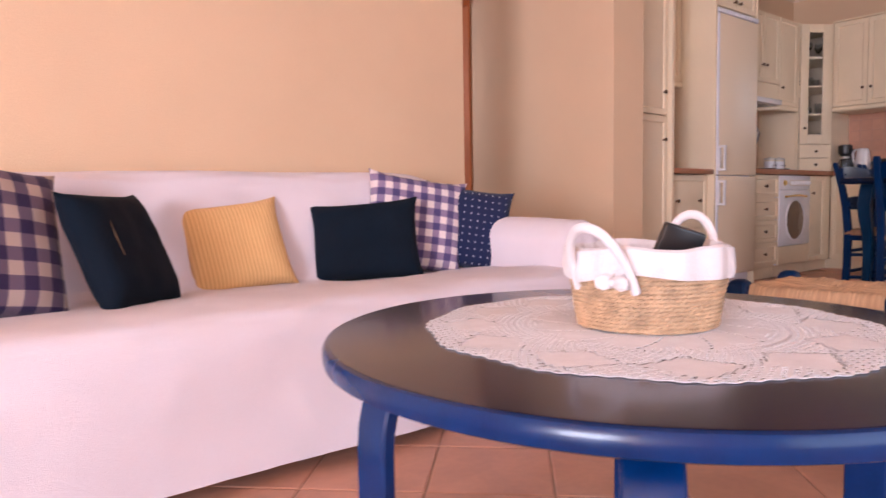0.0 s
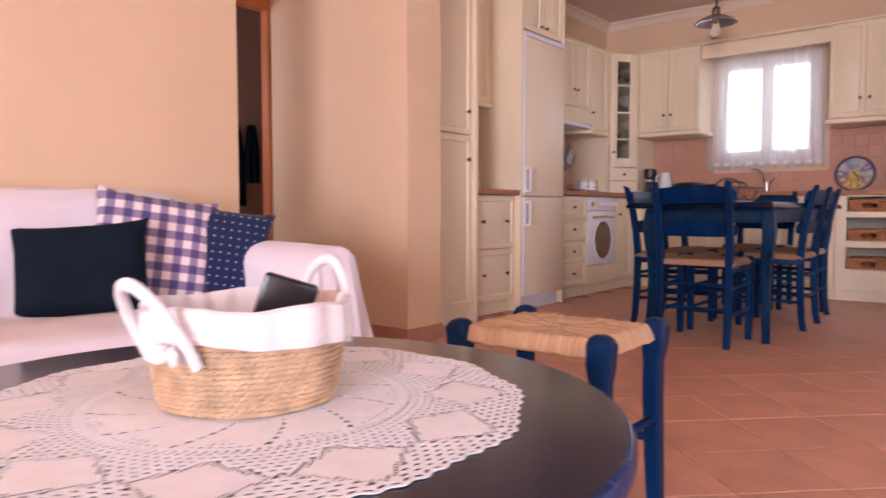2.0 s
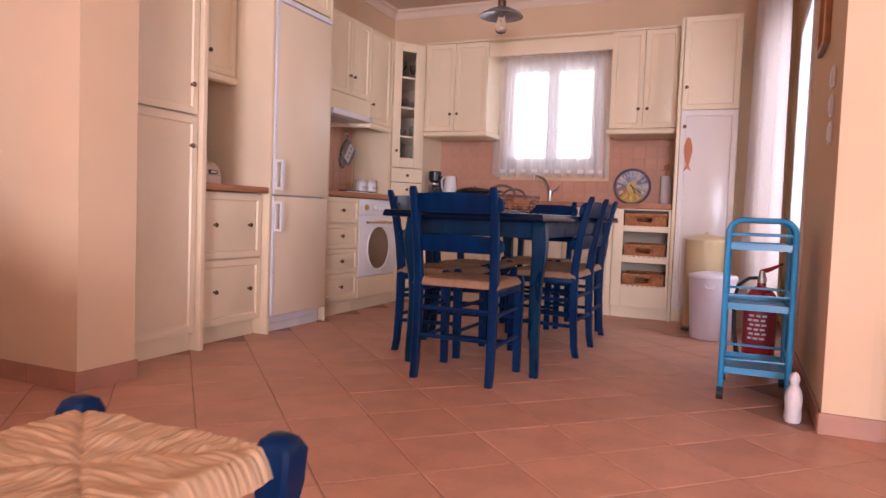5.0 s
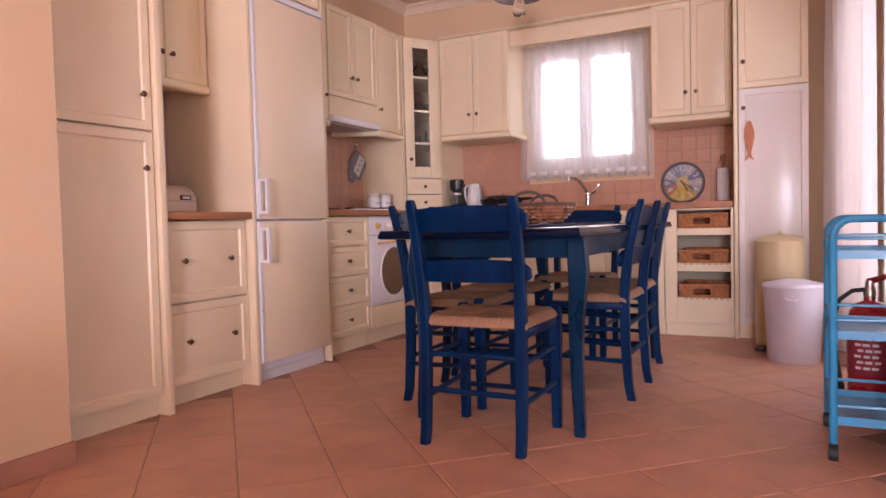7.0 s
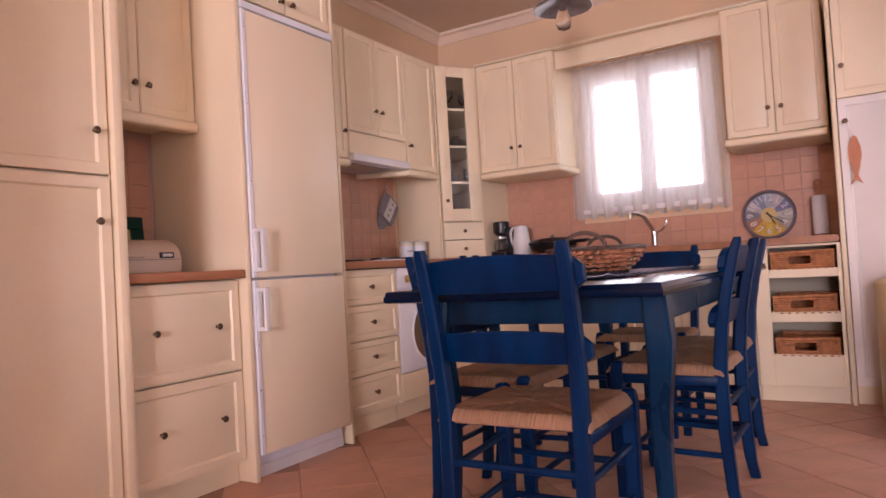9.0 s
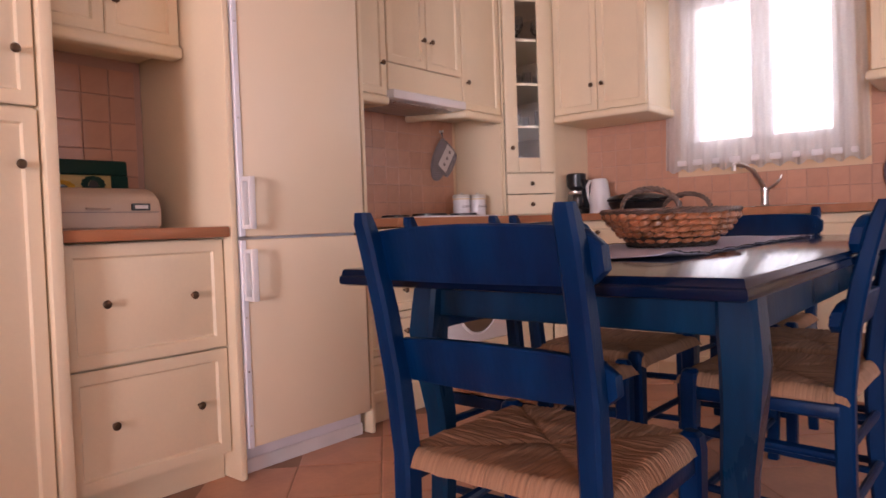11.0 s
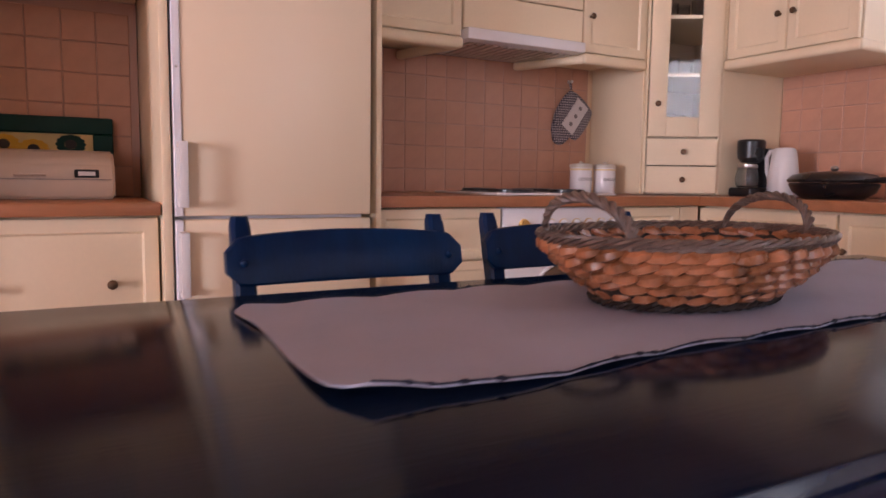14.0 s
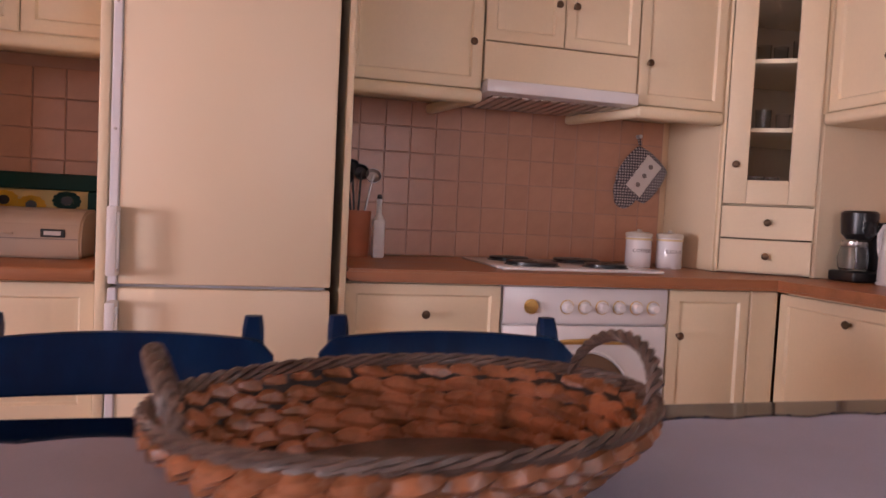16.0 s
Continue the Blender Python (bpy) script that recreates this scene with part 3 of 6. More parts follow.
front(u1, "door", 5.021, 2.985, 1.532, 0.260, 1.09, knobs=[(0.03, 0.115)])
part("light_rail", box(B(), 4.755, 5.287, 2.945, 3.02, 1.485, 1.529, 0.014, 3), CREAM, u1)

fg = thing("fridge", (5.62, 3.05, 0), "tall two-door fridge with cream fronts and white handles", "fridge")
part("body", box(B(), 5.325, 5.895, 2.745, 3.38, 0.05, 2.0, 0.008), FRIDGE_TRIM, fg)
part("kick_plate", box(B(), 5.335, 5.905, 2.755, 3.3, 0, 0.049), WHITE, fg)
for z0, z1, hz in ((0.105, 0.832, (0.62, 0.80)), (0.842, 1.985, (0.868, 1.048))):
    d = part("door", box(B(), 5.345, 5.905, 2.70, 2.742, z0, z1, 0.006, 2), FRIDGE, fg)
    part("edge_strip", box(B(), 5.322, 5.3445, 2.695, 2.742, z0, z1, 0.003), FRIDGE_TRIM, d, "white edge strip with screws")
    h = B()
    for ya, yb, za, zb in ((2.682, 2.6945, hz[0], hz[1]), (2.640, 2.653, hz[0], hz[1]), (2.653, 2.682, hz[0], hz[0] + 0.016), (2.653, 2.682, hz[1] - 0.016, hz[1])):
        box(h, 5.328, 5.352, ya, yb, za, zb, 0.003, 2)
    part("handle", h, WHITE, d, "white bow handle")
    for k in range(4):
        sw = lathe(B(), [(0.004, 0), (0.003, 0.002), (0.0005, 0.0022)], (5.333, 2.695, z0 + 0.08 + k * (z1 - z0 - 0.16) / 3), 8, pose(0, 0, 0, 90))
        part("screw", sw, STEEL, d)
part("top_strip", box(B(), 5.322, 5.905, 2.695, 2.742, 1.989, 2.02, 0.003), FRIDGE_TRIM, fg)
uf = thing("wall_cabinet", (5.62, 3.1, 2.06), "cream cabinet with two small doors above the fridge", "cabinet")
carcass(uf, 5.319, 5.922, 2.745, YW, 2.04, 2.68)
front(uf, "door", 5.322, 2.745, 2.045, 0.296, 0.63, knobs=[(0.262, 0.05)])
front(uf, "door", 5.622, 2.745, 2.045, 0.296, 0.63, knobs=[(0.034, 0.05)])
solo("tall_end_panel", box(B(), 5.931, 5.951, 2.72, YW, 0, 2.68, 0.006, 2), CREAM, (5.94, 3.05, 0), "tall cream end panel between fridge and stove run", "panel")

sd = thing("drawer_cabinet", (6.2, 3.1, 0), "cream base cabinet with four framed drawers", "cabinet")
carcass(sd, 5.955, 6.445, YB, YW, 0.09, 0.855)
part("plinth", box(B(), 5.955, 6.445, YB + 0.03, YW, 0, 0.089), CREAM, sd)
for z0, h in ((0.115, 0.186), (0.306, 0.174), (0.486, 0.180), (0.672, 0.180)):
    front(sd, "drawer_front", 5.957, YB, z0, 0.486, h, knobs=[(0.243, h / 2)])

ov = thing("oven", (6.745, 3.1, 0), "white built-in oven with round glass door and brass handle", "oven")
part("body", box(B(), 6.451, 7.035, YB, YW, 0.10, 0.855), ENAMEL, ov)
part("plinth", box(B(), 6.451, 7.035, YB + 0.03, YW, 0, 0.099), CREAM, ov)
part("lower_panel", box(B(), 6.453, 7.033, YB - 0.018, YB - 0.001, 0.10, 0.255, 0.003), CREAM, ov)
cp = part("control_panel", box(B(), 6.453, 7.033, YB - 0.022, YB - 0.001, 0.735, 0.853, 0.004, 2), ENAMEL, ov)
for i in range(6):
    m = Matrix.Translation((6.668 + 0.062 * i, YB - 0.022, 0.79)) @ pose(0, 0, 0, 90)
    k = B()
    lathe(k, [(0.021, 0), (0.021, 0.004), (0.0165, 0.006), (0.015, 0.022), (0.012, 0.026), (0.001, 0.026)], seg=16, m=m)
    kk = part("dial", k, WHITE, cp)
    part("dial_ring", lathe(B(), [(0.0235, 0), (0.0235, 0.0025), (0.0215, 0.0035)], seg=16, m=m), GOLD, cp)
lathe_t = Matrix.Translation((6.545, YB - 0.022, 0.79)) @ pose(0, 0, 0, 90)
part("timer_dial", lathe(B(), [(0.024, 0), (0.024, 0.004), (0.018, 0.006), (0.018, 0.016), (0.001, 0.017)], seg=18, m=lathe_t), GOLD, cp)
od = part("oven_door", box(B(), 6.453, 7.033, YB - 0.024, YB - 0.001, 0.262, 0.729, 0.005, 2), ENAMEL, ov)
om = Matrix.Translation((6.743, YB - 0.0245, 0.475)) @ pose(0, 0, 0, 90)
part("oven_window", lathe(B(), [(0.165, 0), (0.163, 0.004), (0.15, 0.0055), (0.001, 0.0055)], seg=40, m=om), OVENGLASS, od, "round dark glass window")
part("window_ring", lathe(B(), [(0.178, 0), (0.178, 0.006), (0.171, 0.009), (0.166, 0.006), (0.166, 0)], seg=40, m=om), ENAMEL, od)
hb = B()
tube(hb, [(6.743 + 0.19 * (i / 10 - 0.5) * 2, YB - 0.055 + 0.025 * abs(i / 5 - 1) ** 3, 0.672 + 0.012 * math.cos((i / 5 - 1) * 1.4)) for i in range(11)], [0.006 + 0.004 * (1 - abs(i / 5 - 1)) for i in range(11)], 8)
for s in (-1, 1):
    rod(hb, (6.743 + 0.185 * s, YB - 0.022, 0.675), (6.743 + 0.185 * s, YB - 0.045, 0.675), 0.011, 0.008)
part("oven_handle", hb, GOLD, od, "curved brass handle")

cup = thing("base_cabinet", (7.2, 3.1, 0), "narrow cream base cabinet with one framed door", "cabinet")
carcass(cup, 7.039, 7.358, YB, YW, 0.09, 0.855)
part("plinth", box(B(), 7.039, 7.519, YB + 0.03, YW, 0, 0.089), CREAM, cup)
front(cup, "door", 7.042, YB, 0.10, 0.312, 0.752, knobs=[(0.035, 0.60)])
part("corner_filler", box(B(), 7.36, 7.468, YB - 0.02, YB + 0.3, 0.09, 0.855, 0.003), CREAM, cup)

XB, XU, XW = 7.49, 7.72, 8.115          # fronts of the carcasses along the east wall; the wall
lw = B()
prof = [(5.953, 2.735), (7.435, 2.735), (7.435, 0.632), (XW, 0.632), (XW, YW), (5.953, YW)]
a = [lw.verts.new((x, y, 0.860)) for x, y in prof]
b = [lw.verts.new((x, y, 0.898)) for x, y in prof]
for i in range(6):
    lw.faces.new((a[i], a[(i + 1) % 6], b[(i + 1) % 6], b[i]))
lw.faces.new(a[::-1])
lw.faces.new(b)
bmesh.ops.bevel(lw, geom=[e for e in lw.edges if abs(e.verts[0].co.z - e.verts[1].co.z) < 1e-5], offset=0.008, segments=3, affect='EDGES')
solo("worktop", lw, WOODTOP, (6.7, 3.05, 0.86), "L-shaped brown wooden worktop round the kitchen corner", "worktop")

# wall units of the north run
u2 = thing("wall_cabinet", (6.2, 3.25, 1.47), "cream wall cabinet with one framed door", "cabinet")
carcass(u2, 5.955, 6.430, YU, YW, 1.51, 2.29)
front(u2, "door", 5.957, YU, 1.512, 0.470, 0.776, knobs=[(0.432, 0.155)])


def light_rail(parent, x0, x1):
    bm = B()
    box(bm, x0, x1, YU - 0.035, YU + 0.03, 1.462, 1.508, 0.016, 3)
    part("light_rail", bm, CREAM, parent)


light_rail(u2, 5.953, 6.432)
part("rail_return", box(B(), -0.02, 0.02, 0, 0.36, 1.462, 1.500, 0.014, 3, m=pose(6.412, 3.06, 0, 0, 0, 14)), CREAM, u2)
hd = thing("wall_cabinet", (6.73, 3.25, 1.51), "cream hood cabinet with two doors over a plain flap", "cabinet")
carcass(hd, 6.434, 7.028, YU, YW, 1.545, 2.29)
front(hd, "door", 6.436, YU, 1.684, 0.293, 0.604, knobs=[(0.262, 0.145)])
front(hd, "door", 6.733, YU, 1.684, 0.293, 0.604, knobs=[(0.031, 0.145)])
front(hd, "flap", 6.436, YU, 1.548, 0.590, 0.130, plain=True)
hood = thing("cooker_hood", (6.73, 3.2, 1.5), "slim white cooker hood under the cabinet", "cooker hood")
part("hood_body", box(B(), 6.44, 7.022, 3.02, 3.40, 1.500, 1.544, 0.006, 2), ENAMEL, hood)
gr = B()
for i in range(14):
    box(gr, 6.48 + i * 0.037, 6.505 + i * 0.037, 3.08, 3.36, 1.494, 1.4995)
part("grille", gr, STEEL, hood)
u3 = thing("wall_cabinet", (7.2, 3.25, 1.46), "cream wall cabinet with one framed door beside the hood", "cabinet")
carcass(u3, 7.032, 7.398, YU, YW, 1.51, 2.29)
front(u3, "door", 7.034, YU, 1.512, 0.362, 0.776, knobs=[(0.034, 0.150)])
light_rail(u3, 7.030, 7.400)
part("rail_return", box(B(), -0.02, 0.02, 0, 0.36, 1.462, 1.500, 0.014, 3, m=pose(7.048, 3.05, 0, 0, 0, 24)), CREAM, u3)

# corner unit set on the worktop, glazed door at an angle
gc = thing("corner_cabinet", (7.6, 3.1, 0.9), "cream corner cabinet with glazed door and two drawers", "cabinet")
P0, P1 = Vector((7.405, 3.05, 0)), Vector((7.695, 2.865, 0))
dg = P1 - P0
GW = dg.length
GM = Matrix.Translation(P0) @ pose(0, 0, 0, 0, 0, math.degrees(math.atan2(dg.y, dg.x)))


def diag(parent, name, bm, material, label=""):
    bmesh.ops.transform(bm, matrix=GM, verts=bm.verts)
    return part(name, bm, material, parent, label)


part("side_panel", box(B(), 7.400, 7.418, 3.06, YW, 0.900, 2.29, 0.002), CREAM, gc)
part("side_panel", box(B(), 7.695, XW, 2.862, 2.880, 0.900, 2.29, 0.002), CREAM, gc)
bk = B()
box(bk, 7.42, XW, YW - 0.012, YW - 0.002, 0.9, 2.29)
box(bk, XW - 0.012, XW - 0.002, 2.88, YW - 0.012, 0.9, 2.29)
# back in the darkened cream, for the shade behind the glass
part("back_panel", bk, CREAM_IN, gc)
for z in (0.902, 1.16, 1.44, 1.70, 1.97, 2.272):
    sb = B()
    pts = [(7.42, 3.07), (7.70, 2.885), (8.10, 2.885), (8.10, 3.40), (7.42, 3.40)]
    va = [sb.verts.new((x, y, z)) for x, y in pts]
    vb = [sb.verts.new((x, y, z + 0.016)) for x, y in pts]
    for i in range(5):
        sb.faces.new((va[i], va[(i + 1) % 5], vb[(i + 1) % 5], vb[i]))
    sb.faces.new(va[::-1])
    sb.faces.new(vb)
    part("shelf", sb, CREAM, gc)
gd = B()
for q in ((0, 0.012, -0.004, 0.018, 0.90, 2.29), (GW - 0.012, GW, -0.004, 0.018, 0.90, 2.29)):
    box(gd, *q, 0.002)
diag(gc, "stile", gd, CREAM)
gd = B()
for q in ((0.014, 0.095, 1.165, 2.275), (GW - 0.105, GW - 0.014, 1.165, 2.275), (0.095, GW - 0.105, 1.165, 1.255), (0.095, GW - 0.105, 2.20, 2.275)):
    box(gd, q[0], q[1], -0.022, -0.004, q[2], q[3], 0.004, 2)
gdoor = diag(gc, "glazed_door", gd, CREAM)
pg = diag(gdoor, "pane", box(B(), 0.09, GW - 0.10, -0.014, -0.011, 1.25, 2.205), GLASS)
pg.visible_shadow = False
diag(gdoor, "knob", knob_mesh(Matrix.Translation((0.05, -0.022, 1.312))), BRASS, "dark brass knob")
for z0, z1 in ((0.910, 1.030), (1.036, 1.156)):
    dw = panel(GW - 0.028, z1 - z0, 0.018, plain=True)
    bmesh.ops.translate(dw, verts=dw.verts, vec=(0.014, -0.004, z0))
    d = diag(gc, "drawer_front", dw, CREAM)
    diag(d, "knob", knob_mesh(Matrix.Translation((GW / 2, -0.022, (z0 + z1) / 2))), BRASS, "dark brass knob")
random.seed(5)
for z in (1.176, 1.456, 1.716, 1.986):
    for k in range(4):
        x, y = 7.60 + 0.085 * k, 3.02 - 0.02 * k + random.uniform(0, 0.12)
        h, r = random.uniform(0.07, 0.12), random.uniform(0.026, 0.034)
        if z > 1.9:
            gl = lathe(B(), [(0.03, 0), (0.028, 0.003), (0.004, 0.006), (0.004, 0.06), (0.02, 0.075), (0.034, 0.10), (0.030, 0.15), (0.028, 0.15), (0.031, 0.10), (0.001, 0.075)], (x, y, z), 16)
            solo("wine_glass", gl, DIMGLASS, (x, y, z), "clear stemmed glass on the cabinet shelf", "glass", "glasses in the corner cabinet")
        else:
            gl = lathe(B(), [(r * 0.85, 0), (r, h), (r - 0.003, h), (r * 0.82, 0.006), (0.001, 0.006)], (x, y, z), 16)
            solo("tumbler", gl, DIMGLASS, (x, y, z), "clear tumbler on the cabinet shelf", "glass", "glasses in the corner cabinet")
solo("bowl", lathe(B(), [(0.02, 0), (0.035, 0.03), (0.032, 0.03), (0.001, 0.005)], (7.58, 2.99, 1.177), 16), SUNYELLOW, (7.58, 2.99, 1.177), "small yellow bowl on the lowest shelf", "bowl")

# ---------------------------------------------------------------- kitchen, east run
ub = thing("wall_cabinet", (7.9, 2.56, 1.46), "cream wall cabinet with two framed doors beside the window", "cabinet")
carcass(ub, XU, XW, 2.265, 2.858, 1.51, 2.29)
front(ub, "door", XU, 2.857, 1.512, 0.290, 0.776, EASTRUN, knobs=[(0.258, 0.150)])
front(ub, "door", XU, 2.563, 1.512, 0.296, 0.776, EASTRUN, knobs=[(0.033, 0.150)])
part("light_rail", box(B(), XU - 0.04, XW, 2.24, 2.86, 1.462, 1.508, 0.016, 3), CREAM, ub)
uc = thing("wall_cabinet", (7.9, 0.92, 1.46), "cream wall cabinet with two framed doors above the clock", "cabinet")
carcass(uc, XU, XW, 0.652, 1.178, 1.51, 2.29)
front(uc, "door", XU, 1.177, 1.512, 0.260, 0.776, EASTRUN, knobs=[(0.228, 0.150)])
front(uc, "door", XU, 0.913, 1.512, 0.260, 0.776, EASTRUN, knobs=[(0.033, 0.150)])
part("light_rail", box(B(), XU - 0.04, XW, 0.652, 1.20, 1.462, 1.508, 0.016, 3), CREAM, uc)
solo("pelmet", box(B(), XU + 0.03, XU + 0.05, 1.181, 2.262, 2.165, 2.285, 0.003), CREAM, (XU + 0.04, 1.72, 2.165), "cream pelmet board over the window", "pelmet")
solo("cornice_strip", box(B(), XU - 0.025, XU + 0.03, 0.63, 2.87, 2.291, 2.312, 0.008, 2), CREAM, (XU, 1.7, 2.29), "cream strip along the tops of the wall cabinets", "cornice")

tl = thing("tall_cabinet", (7.8, 0.41, 0), "tall cream cabinet with two doors at the end of the run", "cabinet")
carcass(tl, XB, XW, 0.20, 0.600, 0.10, 2.30)
part("plinth", box(B(), XB + 0.03, XW, 0.20, 0.60, 0, 0.099), CREAM, tl)
# lower door carries the reflected daylight in its paler colour
front(tl, "door", XB, 0.598, 0.10, 0.396, 1.505, EASTRUN, knobs=[(0.03, 1.385)], material=PALEDOOR, label="glossy lower door, paled for the reflected door light")
front(tl, "door", XB, 0.598, 1.612, 0.396, 0.688, EASTRUN, knobs=[(0.03, 0.165)])
solo("tall_end_panel", box(B(), 7.46, XW, 0.603, 0.628, 0, 2.30, 0.005, 2), CREAM, (7.8, 0.615, 0), "tall cream end panel beside the basket shelves", "panel")

bu = thing("basket_cabinet", (7.8, 0.84, 0), "open cream cabinet with three shelves for wicker drawers", "cabinet")
op = B()
for q in ((0.632, 0.650, 0.09, 0.855), (0.985, 1.062, 0.09, 0.855)):
    box(op, XB - 0.02, XB, *q, 0.002)
for z0, z1 in ((0.845, 0.857), (0.678, 0.726), (0.436, 0.492), (0.09, 0.262)):
    box(op, XB - 0.02, XB, 0.650, 0.985, z0, z1, 0.002)
part("face_frame", op, CREAM, bu)
# insides take the darkened cream as painted shade
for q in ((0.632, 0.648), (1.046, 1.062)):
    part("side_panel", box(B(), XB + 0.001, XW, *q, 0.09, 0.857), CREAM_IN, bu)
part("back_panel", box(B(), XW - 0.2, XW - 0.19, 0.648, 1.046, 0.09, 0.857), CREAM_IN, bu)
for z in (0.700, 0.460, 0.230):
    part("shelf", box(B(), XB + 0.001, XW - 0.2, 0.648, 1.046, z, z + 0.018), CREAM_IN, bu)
part("plinth", box(B(), XB + 0.02, XW, 0.632, 1.062, 0, 0.089), CREAM, bu)
for z in (0.720, 0.480, 0.250):
    wb = thing("wicker_basket", (7.65, 0.82, z), "orange wicker drawer basket with a hand hole", "basket", "wicker drawers on the open shelves")
    bm = B()
    h = 0.095
    rows = 9
    for r in range(rows):
        zz = z + h * (r + 0.5) / rows
        rim = [(7.475, 0.668), (7.475, 0.968), (7.80, 0.968), (7.80, 0.668)]
        if 3 <= r <= 6:
            segs = [[(7.475, 0.775), (7.475, 0.668), (7.80, 0.668), (7.80, 0.968), (7.475, 0.968), (7.475, 0.861)]]
        else:
            segs = [rim + rim[:1]]
        for sg in segs:
            pts = []
            for (xa, ya), (xb2, yb) in zip(sg, sg[1:]):
                n = max(2, int(math.hypot(xb2 - xa, yb - ya) / 0.018))
                for k in range(n):
                    w = 0.0022 * (1 if (len(pts) + r) % 2 else -1)
                    pts.append((xa + (xb2 - xa) * k / n + (w if abs(xa - xb2) < 1e-4 else 0), ya + (yb - ya) * k / n + (w if abs(ya - yb) < 1e-4 else 0), zz))
            tube(bm, pts, h / rows * 0.58, 5)
    part("weave", bm, BASKET, wb)
    part("bottom", box(B(), 7.478, 7.797, 0.671, 0.965, z, z + 0.006), BASKET, wb)
    rimm = B()
    tube(rimm, [(7.475, 0.668, z + h), (7.475, 0.968, z + h), (7.80, 0.968, z + h), (7.80, 0.668, z + h)], 0.009, 6, closed=True)
    part("rim", rimm, BASKET, wb)

sk = thing("sink_cabinet", (7.8, 1.75, 0), "cream base cabinets with plain framed doors under the sink", "cabinet")
carcass(sk, XB, XW, 1.066, 2.15, 0.09, 0.857)
part("plinth", box(B(), XB + 0.03, XW, 1.066, 2.15, 0, 0.089), CREAM, sk)
front(sk, "door", XB, 2.148, 0.10, 0.36, 0.752, EASTRUN, knobs=[(0.03, 0.62)])
front(sk, "door", XB, 1.784, 0.10, 0.36, 0.752, EASTRUN, knobs=[(0.33, 0.62)])
front(sk, "door", XB, 1.420, 0.10, 0.35, 0.752, EASTRUN, knobs=[(0.03, 0.62)])
dwu = thing("base_cabinet", (7.8, 2.4, 0), "cream base cabinet with one wide framed door", "cabinet")
carcass(dwu, XB, XW, 2.154, 2.765, 0.09, 0.857)
part("plinth", box(B(), XB + 0.03, XW, 2.154, 2.819, 0, 0.089), CREAM, dwu)
front(dwu, "door", XB, 2.763, 0.10, 0.606, 0.748, EASTRUN, knobs=[(0.305, 0.69)])


# ---------------------------------------------------------------- dining table, chairs, stools
def rush_seat(x0, x1, y0, y1, z, n=104, thick=0.030, lumps=0.003):
    """A woven seat: four fields of cords that meet on the diagonals, rolled over the rails."""
    bm = B()
    cx, cy, hx, hy = (x0 + x1) / 2, (y0 + y1) / 2, (x1 - x0) / 2, (y1 - y0) / 2

    def top(u, v):
        a, b = 2 * u - 1, 2 * v - 1
        m = max(abs(a), abs(b))
        along = b * hy if abs(a) > abs(b) else a * hx
        cord = 0.0026 * abs(math.sin(along * math.pi / 0.0135))
        crease = -0.004 * math.exp(-((abs(a) - abs(b)) / 0.05) ** 2)
        roll = -thick * max(0.0, (m - 0.86) / 0.14) ** 2.2
        sag = -0.007 * (1 - m) ** 0.8
        wob = lumps * noise.noise(Vector((a * 5 + x0, b * 5 + y0, z))) + 0.5 * lumps * noise.noise(Vector((along * 90, (a if abs(a) > abs(b) else b) * 5, z + 3)))
        return (cx + a * hx, cy + b * hy, z + cord * (1 if m < 0.99 else 0) + crease + roll + sag + wob)
    sheet(bm, top, n, n)
    for f in bm.faces:
        c = f.calc_center_median()
        f.material_index = 0 if abs(c.x - cx) / hx > abs(c.y - cy) / hy else 1
    box(bm, x0 + 0.012, x1 - 0.012, y0 + 0.012, y1 - 0.012, z - thick - 0.008, z - thick + 0.006, 0.006, 2)
    return bm


